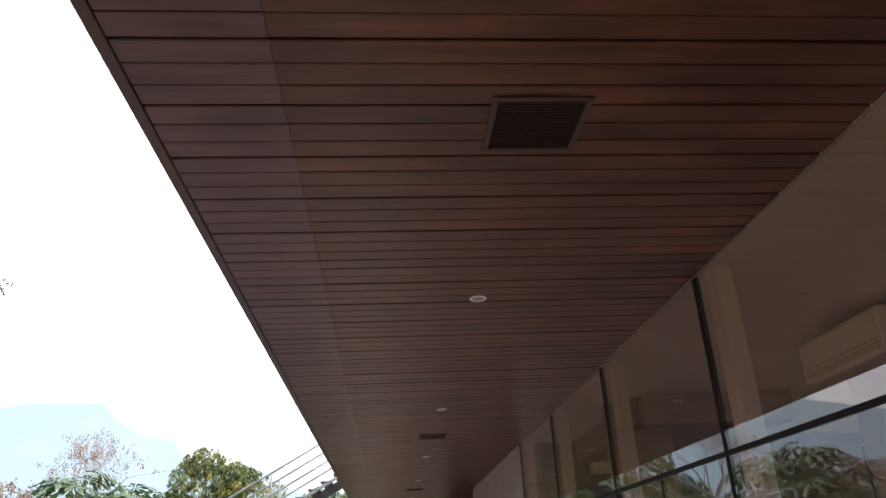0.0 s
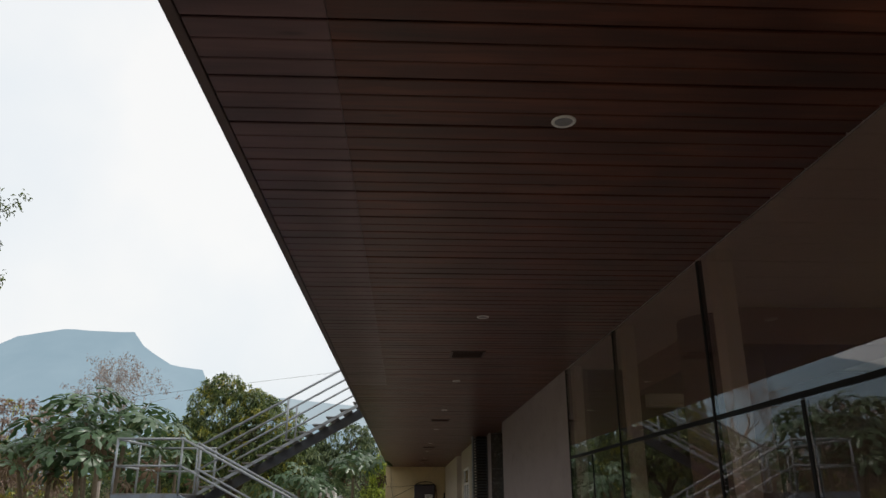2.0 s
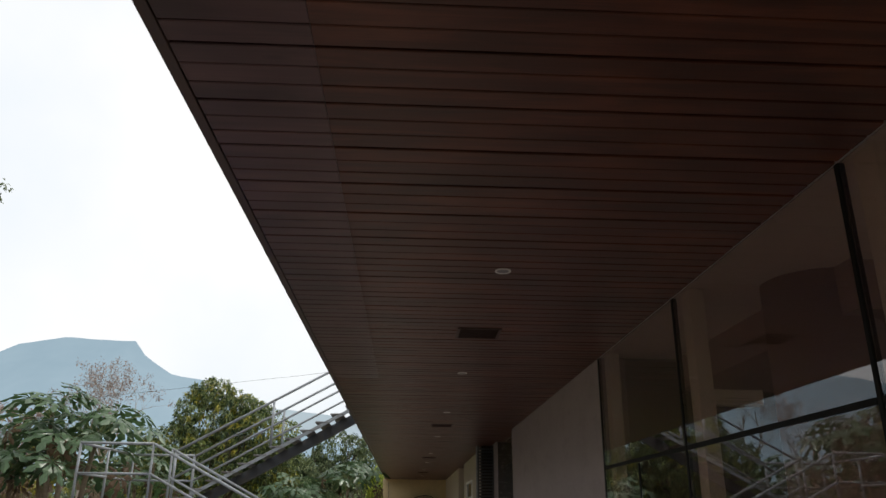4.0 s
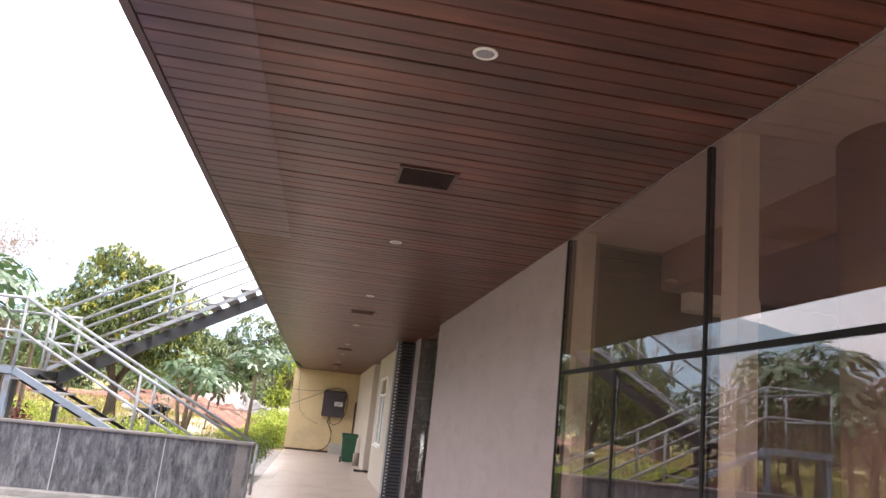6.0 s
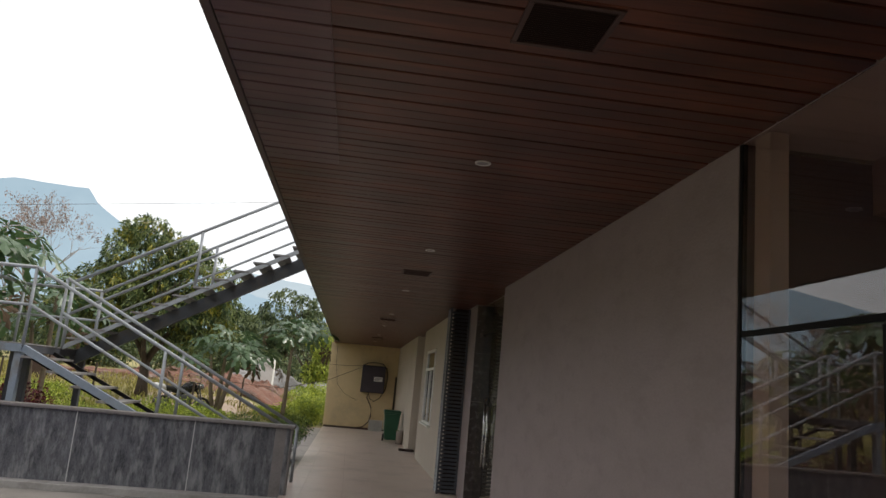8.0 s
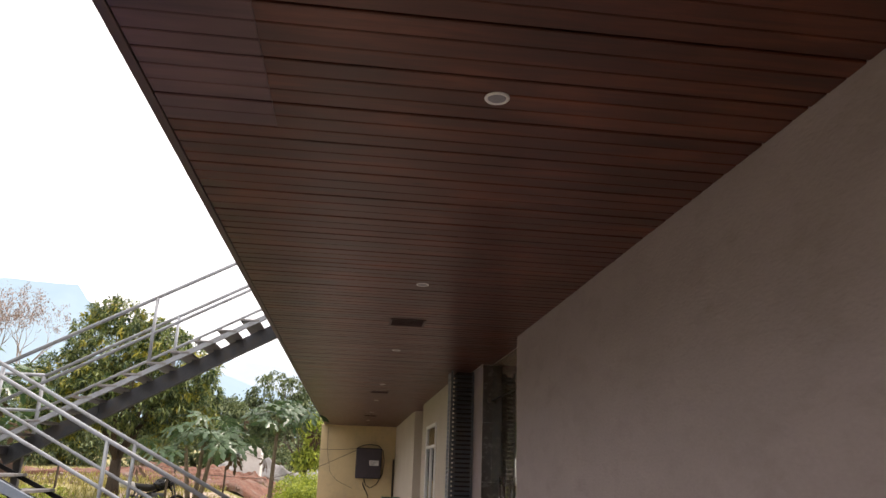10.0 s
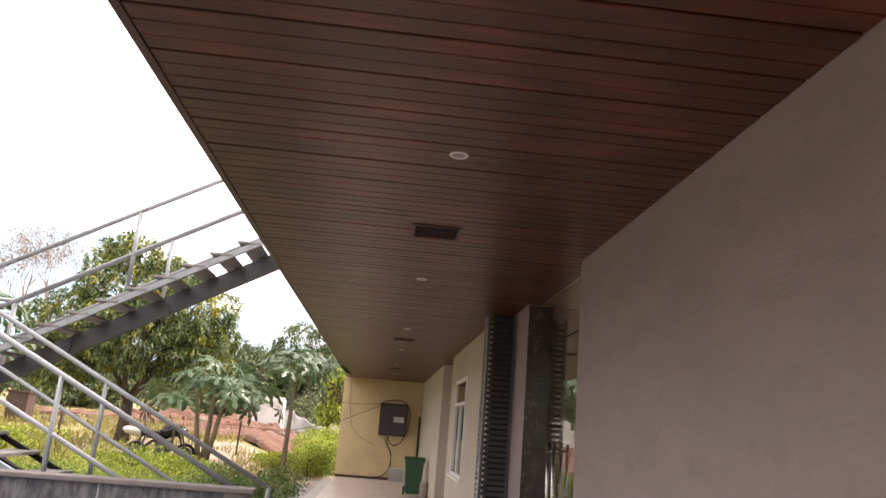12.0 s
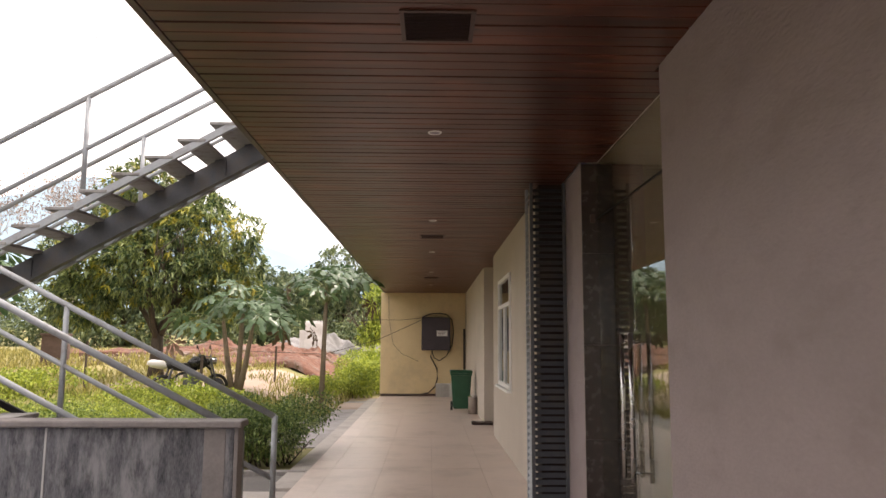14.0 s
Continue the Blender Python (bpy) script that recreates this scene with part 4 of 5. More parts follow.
patch("road", -7.5, 1.5, 31.0, 35.6, TRACK, "pale trodden earth track across the field", "track", 0.04)
structure("pavement", box(-9.4, -0.622, Y0 - 0.3, 21.9, -0.3, -0.12), ASPHALT, "dark weathered concrete yard beside the walkway", "pavement")
structure("kerb", box(-4.5, -0.70, 21.902, 22.02, -0.3, -0.06, 0.012), CONCRETE, "low concrete kerb of the planting bed", "kerb")
structure("pavement_path", box(-1.9, -0.622, 24.6, 34.2, -0.3, -0.135, 0.01), CONCRETE, "grey concrete strip beside the walkway", "pavement")


structure("kerb_strip", box(-0.93, -0.623, 20.9, 34.3, -0.3, -0.075, 0.006), CONCRETE_PALE, "pale concrete edging step beside the walkway", "kerb")
structure("pavement_front", box(-4.4, -0.623, 18.04, 20.898, -0.3, -0.112, 0.006), CONCRETE_PALE, "pale concrete paving at the stair foot", "pavement")


def mound(name, x, y, w, d, h, material, label):
    ob = patch(name, x - w / 2, x + w / 2, y - d / 2, y + d / 2, material, label, "earth heap", 0.14, h, 44, 0.4)
    ob["kind"] = "stuff"


for x, y, w, d, h in ((-10.5, 41.5, 6, 1.6, 0.2), (-4.6, 38.0, 4.4, 1.8, 0.18), (-6.9, 43.0, 5, 2.4, 0.5), (-2.2, 39.5, 3.0, 2.0, 0.3), (-5.6, 40.4, 3.6, 1.6, 0.35), (-3.6, 41.4, 2.4, 1.2, 0.4)):
    mound("earth_heap", x, y, w, d, h, RED_SOIL, "heap of loose red earth in the field")
def rubble():
    """Broken stones and clods strewn over the worked earth, too many to count."""
    bm = bmesh.new()
    rnd = random.Random(21)
    for _ in range(700):
        x, y = rnd.uniform(-11.5, -1.6), rnd.uniform(36.8, 44.0)
        r = rnd.uniform(0.025, 0.085)
        m = pose(x, y, rise(x, y) + rnd.uniform(0.0, 0.1), rnd.uniform(0, 90), rnd.uniform(0, 90), rnd.uniform(0, 180))
        quad_box(bm, -r, r * rnd.uniform(0.5, 1.2), -r * rnd.uniform(0.5, 1.0), r * 0.7, -r * 0.6, r * rnd.uniform(0.3, 0.8), m)
    tagged(part("rubble", bm, RUBBLE, None), "broken stones and clods strewn on red earth", "rubble", "", "stuff")


rubble()
mound("gravel_heap", -3.6, 44.8, 5.6, 2.4, 0.7, GRAVEL, "grey heap of gravel behind the white block")


def ridge(name, material, label, profile, y, deep):
    """A far hill: its skyline lifted into a wall of slopes with gullies."""
    bm = bmesh.new()
    cols = []
    for i in range(len(profile) - 1):
        (xa, za), (xb, zb) = profile[i], profile[i + 1]
        n = max(2, int(abs(xb - xa) / 18))
        for k in range(n):
            f = k / n
            x, z = xa + (xb - xa) * f, za + (zb - za) * f
            z += 3.0 * noise.noise((x * 0.02, z * 0.02, y))
            col = []
            for s, h in ((0.0, 1.0), (0.12, 0.86), (0.4, 0.62), (1.0, -0.02)):
                gully = 0.10 * noise.noise((x * 0.012, s * 3, 7)) * (0 if s == 0 else 1)
                col.append(bm.verts.new((x, y - deep * s + deep * gully, z * h)))
            cols.append(col)
    for c0, c1 in zip(cols, cols[1:]):
        for a in range(3):
            bm.faces.new((c0[a], c1[a], c1[a + 1], c0[a + 1]))
    return tagged(part(name, bm, material, None, "", True), label, "hill", "", "structure")


ridge("backdrop_hill", HILL, "flat-topped hill, its blue haze painted as glow",
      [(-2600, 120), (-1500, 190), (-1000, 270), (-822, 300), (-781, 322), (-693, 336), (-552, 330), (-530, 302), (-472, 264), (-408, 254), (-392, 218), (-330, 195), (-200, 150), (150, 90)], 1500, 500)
ridge("backdrop_hill_far", HILL_FAR, "pale distant ridge, its haze painted as glow",
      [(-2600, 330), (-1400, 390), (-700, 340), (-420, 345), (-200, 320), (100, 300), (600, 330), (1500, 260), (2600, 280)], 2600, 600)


# ---- plants ----
rng = np.random.default_rng(7)


def unit(v):
    return v / np.maximum(np.linalg.norm(v, axis=-1, keepdims=True), 1e-9)


def blades(name, base, way, length, width, material, parent, label="", fold=0.25, sag=0.25):
    """Many small leaves in one mesh: each a folded, pointed blade that bends down a little."""
    n = len(base)
    way = unit(way)
    side = unit(np.cross(way, unit(np.array([0.1, 0.07, 1.0]) + 0.35 * rng.normal(size=(n, 3)))))
    up = np.cross(side, way)
    length, width = np.broadcast_to(length, n)[:, None], np.broadcast_to(width, n)[:, None]
    down = np.array([0, 0, -1.0])
    mid = base + way * length * 0.45 - up * 0.0
    v = np.empty((n, 5, 3))
    v[:, 0] = base
    v[:, 1] = mid + side * width * 0.5 + up * width * fold
    v[:, 2] = mid
    v[:, 3] = mid - side * width * 0.5 + up * width * fold
    v[:, 4] = base + way * length + down * length * sag
    k = np.arange(n)[:, None] * 5
    f = np.concatenate([k + np.array([[0, 1, 2]]), k + np.array([[0, 2, 3]]), k + np.array([[1, 4, 2]]), k + np.array([[2, 4, 3]])], 0)
    me = bpy.data.meshes.new(name)
    me.from_pydata(v.reshape(-1, 3).tolist(), [], f.tolist())
    me.materials.append(material)
    ob = new(name, me)
    if parent:
        ob.parent = parent
        ob.matrix_parent_inverse = parent.matrix_basis.inverted()
    if label:
        ob["label"] = label
    return ob


def branches(bm, p, way, length, r, depth, tips, spread=0.6, lift=0.15, n=6, gone=0.72):
    """A limb that bends and forks; collects the tips."""
    pts, radii = [Vector(p)], [r]
    d = Vector(way).normalized()
    for k in range(3):
        d = (d + Vector((random.uniform(-1, 1), random.uniform(-1, 1), random.uniform(-0.5, 1) + lift)) * 0.22).normalized()
        pts.append(pts[-1] + d * length / 3)
        radii.append(r * (1 - 0.13 * (k + 1)))
    tube(bm, pts, radii, n)
    if depth == 0:
        tips.append(pts[-1])
        tips.append(pts[-2])
        return
    for k in range(random.choice((2, 3, 3))):
        a = random.uniform(0, 2 * math.pi)
        side = Vector((math.cos(a), math.sin(a), random.uniform(-0.2, 0.5)))
        branches(bm, pts[random.choice((2, 3, 3))], d + side * spread, length * random.uniform(0.6, gone + 0.1), radii[-1] * 0.68, depth - 1, tips, spread, lift, max(4, n - 1), gone)


def lobes_points(lobes, count):
    """Points near the outer skin of several uneven lumps."""
    lobes = np.array(lobes, float)
    vol = lobes[:, 3] * lobes[:, 4] * lobes[:, 5]
    pick = rng.choice(len(lobes), count, p=vol ** 0.67 / (vol ** 0.67).sum())
    d = unit(rng.normal(size=(count, 3)))
    r = rng.uniform(0.45, 1.0, count) ** 0.5 * rng.uniform(0.85, 1.08, count)
    return lobes[pick, :3] + d * lobes[pick, 3:] * r[:, None], d


def leafy_crown(lobes, clumps, per, leaf, wide, material, root, young=None, droop=0.55, spread=0.22, name="crown"):
    p, d = lobes_points(lobes, clumps)
    base = np.repeat(p, per, 0) + rng.normal(size=(clumps * per, 3)) * spread * 0.3
    way = np.repeat(d, per, 0) * 0.55 + unit(rng.normal(size=(clumps * per, 3))) * 0.9 + np.array([0, 0, -droop])
    size = leaf * rng.uniform(0.65, 1.2, clumps * per)
    if young is not None:
        high = np.repeat(rng.random(clumps) < 0.19, per)
        blades("crown_young", base[high], way[high], size[high], wide, young, root, "yellow-green young leaves")
        base, way, size = base[~high], way[~high], size[~high]
    blades(name, base, way, size, wide, material, root)


def tree(name, label, x, y, height, stem_h, r, lobes, clumps, per, leaf, wide, material, young=None, bark=BARK, limbs=5, droop=0.55, lean=(0, 0), spread=0.24, group=""):
    z0 = rise(x, y) - 0.05
    root = thing(name, label, "tree", (x, y, z0 + 0.05), group)
    bm = bmesh.new()
    fork = Vector((x + lean[0], y + lean[1], z0 + stem_h))
    tube(bm, [(x, y, z0), (x + lean[0] * 0.3, y + lean[1] * 0.3, z0 + stem_h * 0.4), fork], [r * 1.45, r * 1.05, r * 0.9], 12)
    tips = []
    for k in range(limbs):
        a = 2 * math.pi * (k + random.uniform(-0.2, 0.2)) / limbs
        branches(bm, fork - Vector((0, 0, random.uniform(0, 0.3))), (math.cos(a) * 0.8, math.sin(a) * 0.8, 1.0), (height - stem_h) * 0.36, r * 0.55, 2, tips)
    part("trunk", bm, bark, root, "", True)
    if clumps:
        leafy_crown(lobes, clumps, per, leaf, wide, material, root, young, droop, spread)
    return root


# mango tree behind the stair
tree("mango_tree", "broad mango tree with drooping dark and yellow-green leaves", -6.7, 33.2, 6.2, 1.3, 0.17,
     [(-7.3, 33.6, 5.0, 1.7, 1.7, 1.5), (-5.6, 33.2, 4.35, 1.7, 1.6, 1.3), (-8.4, 33.2, 3.8, 1.5, 1.5, 1.2), (-6.6, 32.6, 3.5, 2.2, 1.5, 1.1), (-4.9, 33.3, 3.3, 1.2, 1.2, 1.1), (-7.4, 33.4, 6.1, 0.9, 0.9, 0.6), (-5.9, 33.3, 5.4, 0.8, 0.8, 0.7), (-8.6, 32.8, 2.7, 1.0, 1.0, 0.8), (-5.3, 32.8, 2.3, 0.8, 0.8, 0.7)],
     2300, 14, 0.20, 0.062, LEAF_MANGO, LEAF_MANGO_YOUNG, limbs=7, droop=0.25, spread=0.14)


def papaya_leaf_mesh(name, material, size=0.42):
    """A palmate leaf: seven pointed, toothed lobes round the stalk, each with a raised rib."""
    bm = bmesh.new()
    hub = bm.verts.new((0, 0, 0))
    for k, (deg, ln) in enumerate(((-128, 0.6), (-84, 0.82), (-42, 0.95), (0, 1.0), (42, 0.95), (84, 0.82), (128, 0.6))):
        a = radians(deg)
        d, s = Vector((math.cos(a), math.sin(a), 0)), Vector((-math.sin(a), math.cos(a), 0))
        L = size * ln
        rib1 = bm.verts.new(d * L * 0.5 + Vector((0, 0, 0.02 * size)))
        tip = bm.verts.new(d * L + Vector((0, 0, -0.2 * L)))
        for sg in (-1, 1):
            e0 = bm.verts.new(d * L * 0.24 + s * sg * L * 0.045 + Vector((0, 0, 0.03 * size)))
            e1 = bm.verts.new(d * L * 0.50 + s * sg * L * 0.165 + Vector((0, 0, 0.0)))
            e2 = bm.verts.new(d * L * 0.61 + s * sg * L * 0.075 + Vector((0, 0, -0.03 * size)))
            e3 = bm.verts.new(d * L * 0.76 + s * sg * L * 0.13 + Vector((0, 0, -0.12 * size)))
            order = ((hub, e0, rib1), (e0, e1, rib1), (e1, e2, rib1), (e2, e3, rib1), (e3, tip, rib1))
            for f in order:
                bm.faces.new(f if sg > 0 else f[::-1])
    me = bpy.data.meshes.new(name)
    bm.to_mesh(me)
    bm.free()
    me.materials.append(material)
    return me


PAPAYA_LEAF = papaya_leaf_mesh("papaya_leaf", LEAF_PAPAYA)
PAPAYA_DRY = papaya_leaf_mesh("dry_papaya_leaf", LEAF_DRY, 0.3)


def papaya(x, y, stems, label, leaves=18, size=1.0, fruit=0, dry=2, seed=1):
    rnd = random.Random(seed)
    z0 = rise(x, y) - 0.04
    root = thing("papaya_tree", label, "tree", (x, y, z0 + 0.04), "papaya trees")
    for dx, dy, h, share in stems:
        top = Vector((x + dx, y + dy, z0 + h))
        stem = part("stem", tube(bmesh.new(), [(x + dx * 0.15, y + dy * 0.15, z0), (x + dx * 0.6, y + dy * 0.6, z0 + h * 0.45), top, top + Vector((0, 0, 0.12))], [0.055 * size, 0.042 * size, 0.03 * size, 0.012], 9), STEM, root, "", True)
        n = int(leaves * share)
        petioles = bmesh.new()
        for k in range(n):
            a = 2.4 * k + rnd.uniform(-0.3, 0.3)
            e = 0.95 - 1.15 * k / n + rnd.uniform(-0.2, 0.2)
            reach = (0.42 + 0.42 * k / n) * size * rnd.uniform(0.8, 1.2)
            d = Vector((math.cos(a) * math.cos(e), math.sin(a) * math.cos(e), math.sin(e)))
            end = top + d * reach + Vector((0, 0, -0.10 * reach))
            tube(petioles, [top + Vector((0, 0, -0.12 * k / n)), top + d * reach * 0.5 + Vector((0, 0, 0.05)), end], [0.010, 0.008, 0.006], 5)
            dying = k >= n - dry
            leaf = new("leaf", PAPAYA_DRY if dying else PAPAYA_LEAF)
            leaf.parent, leaf.matrix_parent_inverse = stem, Matrix.Identity(4)
            s = size * rnd.uniform(0.8, 1.15)
            tiltdown = rnd.uniform(0, 30) + 22 * k / n + (40 if dying else 0)
            leaf.matrix_basis = Matrix.Translation(end) @ pose(0, 0, 0, 0, 0, math.degrees(a)) @ pose(0, 0, 0, rnd.uniform(-32, 32), tiltdown, 0) @ Matrix.Scale(s, 4)
        part("leaf_stalk", petioles, PETIOLE, stem, "green leaf stalks", True)
        for k in range(fruit):
            a = 2 * math.pi * k / max(fruit, 1)
            c = top + Vector((0.07 * math.cos(a), 0.07 * math.sin(a), -0.22 - 0.07 * (k % 2)))
            part("fruit", tube(bmesh.new(), [c + Vector((0, 0, 0.09)), c + Vector((0, 0, 0.04)), c, c - Vector((0, 0, 0.06)), c - Vector((0, 0, 0.10))], [0.012, 0.045, 0.055, 0.04, 0.008], 9), PETIOLE, stem, "green papaya fruit", True)
    return root


papaya(-3.68, 30.0, ((-0.34, 0.0, 1.75, 0.42), (0.08, 0.1, 2.05, 0.5), (0.38, -0.1, 1.8, 0.4)), "papaya tree with several stems and grey-green leaves", 24, 1.5, 0, 1, 3)
papaya(-1.78, 30.5, ((0.08, 0.0, 3.0, 1.0),), "slim papaya tree with one bare stem", 22, 1.42, 5, 2, 5)
papaya(-6.9, 20.3, ((-0.5, 0.0, 3.75, 0.7), (0.4, 0.3, 3.4, 0.7), (0.1, -0.5, 2.8, 0.6), (-0.9, 0.6, 3.1, 0.6)), "large leafy papaya clump beside the stair landing", 24, 1.5, 0, 2, 8)
papaya(-8.3, 20.9, ((0.0, 0.0, 3.0, 0.8), (0.6, 0.4, 2.5, 0.7), (-0.6, -0.4, 2.7, 0.7)), "large leafy papaya clump beside the stair landing", 22, 1.35, 0, 2, 11)
papaya(-5.9, 22.8, ((0.0, 0.0, 2.9, 0.8), (-0.5, 0.3, 2.4, 0.7)), "papaya tree growing behind the landing", 20, 1.25, 0, 2, 14)


def bare_tree(x, y, height, label, leaf_material, leaf_count, depth=4, r=0.13, leaf=0.12, bark=BARK_PALE, lean=(0, 0, 1)):
    z0 = rise(x, y) - 0.05
    root = thing("bare_tree", label, "tree", (x, y, z0 + 0.05), "sparse trees")
    bm, tips = bmesh.new(), []
    tube(bm, [(x, y, z0), (x + lean[0] * 0.3, y, z0 + height * 0.16), (x + lean[0] * 0.6, y + lean[1] * 0.6, z0 + height * 0.34)], [r * 1.3, r, r * 0.85], 9)
    for k in range(4):
        a = 2 * math.pi * k / 4 + random.uniform(-0.4, 0.4)
        branches(bm, (x + lean[0] * 0.6, y + lean[1] * 0.6, z0 + height * 0.33), (math.cos(a) * 0.55, math.sin(a) * 0.55, 1), height * 0.24, r * 0.6, depth, tips, 0.55, 0.2, 6, 0.74)
    part("trunk", bm, bark, root, "", True)
    if leaf_count:
        pts = np.array([tuple(t) for t in tips])
        pick = pts[rng.integers(0, len(pts), leaf_count)]
        blades("sparse_foliage", pick + rng.normal(size=pick.shape) * 0.12, rng.normal(size=pick.shape) + np.array([0, 0, -0.3]), leaf * rng.uniform(0.7, 1.3, leaf_count), leaf * 0.5, leaf_material, root, "sparse remaining leaves")
    return root


bare_tree(-20.5, 57.0, 10.2, "nearly leafless tree with pinkish dry twigs", LEAF_RUST, 2600, 4, 0.16, 0.14)
bare_tree(-19.2, 27.0, 12.8, "tall sparse tree with thin grey-green foliage", LEAF_DARK, 5500, 4, 0.15, 0.18, BARK, (0.5, 0, 1))
bare_tree(-12.0, 33.5, 5.8, "thin dry tree with bare pale twigs", LEAF_RUST, 800, 4, 0.09, 0.1)
bare_tree(-1.2, 52.0, 6.6, "thin leafless tree behind the field", LEAF_DARK, 500, 4, 0.10, 0.13)

# trees at the back of the field
tree("background_tree", "dull green round-headed tree behind the field", -7.4, 51.0, 5.0, 1.4, 0.16,
     [(-7.4, 51, 4.1, 2.3, 1.8, 1.4), (-8.9, 51, 3.6, 1.6, 1.5, 1.1), (-6.2, 51, 3.8, 1.5, 1.5, 1.2), (-7.2, 51, 2.6, 2.6, 1.6, 1.1)], 800, 12, 0.27, 0.11, LEAF_DARK, group="background trees")
tree("background_tree", "dull green round-headed tree behind the field", -4.0, 53.5, 6.2, 1.6, 0.16,
     [(-4.0, 53.5, 5.4, 2.1, 1.7, 1.5), (-2.8, 53, 4.4, 1.8, 1.5, 1.4), (-5.3, 53, 4.0, 1.8, 1.5, 1.4), (-3.6, 53, 3.0, 2.6, 1.6, 1.2)], 800, 12, 0.27, 0.11, LEAF_DARK, group="background trees")
tree("background_tree", "yellow-green leafy tree beside the end wall", -1.6, 44.0, 3.6, 0.9, 0.1,
     [(-1.35, 44.0, 3.3, 0.6, 0.7, 0.9), (-1.1, 44, 2.3, 0.7, 0.8, 0.8), (-1.7, 44, 2.0, 0.5, 0.6, 0.5)], 230, 12, 0.2, 0.085, LEAF_LIME, group="background trees")
tree("background_tree", "dusty olive tree at the field's edge", -14.5, 50.0, 5.4, 1.5, 0.16,
     [(-14.5, 50, 4.3, 2.4, 2.0, 1.6), (-16.6, 50, 3.6, 1.9, 1.6, 1.4), (-12.6, 50, 3.4, 1.6, 1.6, 1.3), (-14.5, 50, 2.4, 3.0, 1.8, 1.0)], 800, 12, 0.26, 0.11, LEAF_DARK, LEAF_MANGO_YOUNG, group="background trees")
rust_tree = tree("background_tree", "dusty pink-brown flowering tree", -17.0, 36.0, 6.2, 1.4, 0.16,
     [(-17.0, 36, 4.6, 2.4, 2.0, 1.5), (-15.2, 36, 3.4, 1.8, 1.6, 1.3), (-19.0, 36, 3.6, 2.0, 1.7, 1.5), (-17, 36, 2.4, 3.0, 1.8, 1.0)], 800, 12, 0.18, 0.08, LEAF_RUST, LEAF_MANGO_YOUNG, group="background trees")
tree("background_tree", "dense dark green leafy tree in the yard", -11.2, 16.2, 6.2, 1.4, 0.18,
     [(-11.2, 16.2, 4.8, 2.2, 2.2, 1.7), (-10.2, 17.6, 3.6, 1.7, 1.7, 1.4), (-12.4, 14.8, 3.6, 2.0, 2.0, 1.5), (-11, 16, 2.2, 2.2, 2.4, 1.0)], 800, 14, 0.24, 0.075, LEAF_MANGO, LEAF_MANGO_YOUNG, group="background trees")
yard_tree = tree("background_tree", "dense dark green leafy tree in the yard", -12.5, 9.5, 6.6, 1.4, 0.18,
     [(-12.5, 9.5, 5.0, 2.3, 2.3, 1.8), (-11.6, 11.2, 3.8, 1.9, 1.9, 1.5), (-13.4, 8.0, 3.8, 2.1, 2.1, 1.6)], 700, 14, 0.24, 0.075, LEAF_MANGO, LEAF_MANGO_YOUNG, group="background trees")


for x, y, turn, size in ((-15.0, 4.0, 80, 1.1), (-14.0, -2.0, 200, 1.0), (-16.5, 13.0, 140, 1.15), (-15.5, -9.0, 310, 1.1), (-16.0, 18.5, 20, 1.05), (-17.5, 8.5, 250, 1.2)):
    copy_thing(yard_tree, pose(x, y, rise(x, y), 0, 0, turn) @ Matrix.Scale(size, 4))
for x, y, turn, size in ((-14.8, 23.5, 120, 0.8), (-17.5, 26.5, 290, 0.95), (-16.6, 30.5, 60, 0.85)):
    copy_thing(rust_tree, pose(x, y, rise(x, y), 0, 0, turn) @ Matrix.Scale(size, 4))


def far_woods():
    """A belt of distant tree crowns along the field's end, too many to count."""
    lobes = []
    for k in range(70):
        x = -75 + k * 1.55 + random.uniform(-0.7, 0.7)
        y = 66 + random.uniform(-4, 8)
        h = random.uniform(1.6, 3.4)
        z = rise(x, y)
        lobes.append((x, y, z + h * 0.8, random.uniform(1.6, 2.8), 1.8, h * 0.55))
        lobes.append((x + random.uniform(-1, 1), y, z + h * 0.4, 2.2, 1.8, h * 0.5))
    p, d = lobes_points(lobes, 5200)
    base = np.repeat(p, 5, 0) + rng.normal(size=(26000, 3)) * 0.25
    ob = blades("far_woods", base, np.repeat(d, 5, 0) + rng.normal(size=(26000, 3)), 0.45 * rng.uniform(0.7, 1.3, 26000), 0.26, LEAF_DARK, None)
    tagged(ob, "belt of dusty green trees at the far field edge", "trees", "", "stuff")


far_woods()


def shrub(name, label, x, y, w, d, h, count, leaf, material, z=None, stems=9):
    z0 = rise(x, y) if z is None else z
    root = thing(name, label, "shrub", (x, y, z0), "")
    bm, tips = bmesh.new(), []
    for k in range(stems):
        a = random.uniform(0, 2 * math.pi)
        branches(bm, (x + random.uniform(-w, w) * 0.25, y + random.uniform(-d, d) * 0.25, z0 - 0.02), (math.cos(a) * 0.6, math.sin(a) * 0.6, 1), h * 0.42, 0.011, 1, tips, 0.6, 0.2, 5)
    part("stem_cluster", bm, BARK, root, "", True)
    lobes = [(x + random.uniform(-0.5, 0.5) * w, y + random.uniform(-0.5, 0.5) * d, z0 + h * random.uniform(0.35, 0.72), w * random.uniform(0.3, 0.45), d * random.uniform(0.3, 0.45), h * random.uniform(0.24, 0.36)) for _ in range(9)]
    lobes.append((x, y, z0 + h * 0.4, w * 0.48, d * 0.48, h * 0.4))
    p, dd = lobes_points(lobes, count)
    blades("foliage", p, dd * 0.7 + rng.normal(size=p.shape) * 0.6 + np.array([0, 0, 0.25]), leaf * rng.uniform(0.6, 1.25, count), leaf * 0.48, material, root)
    return root


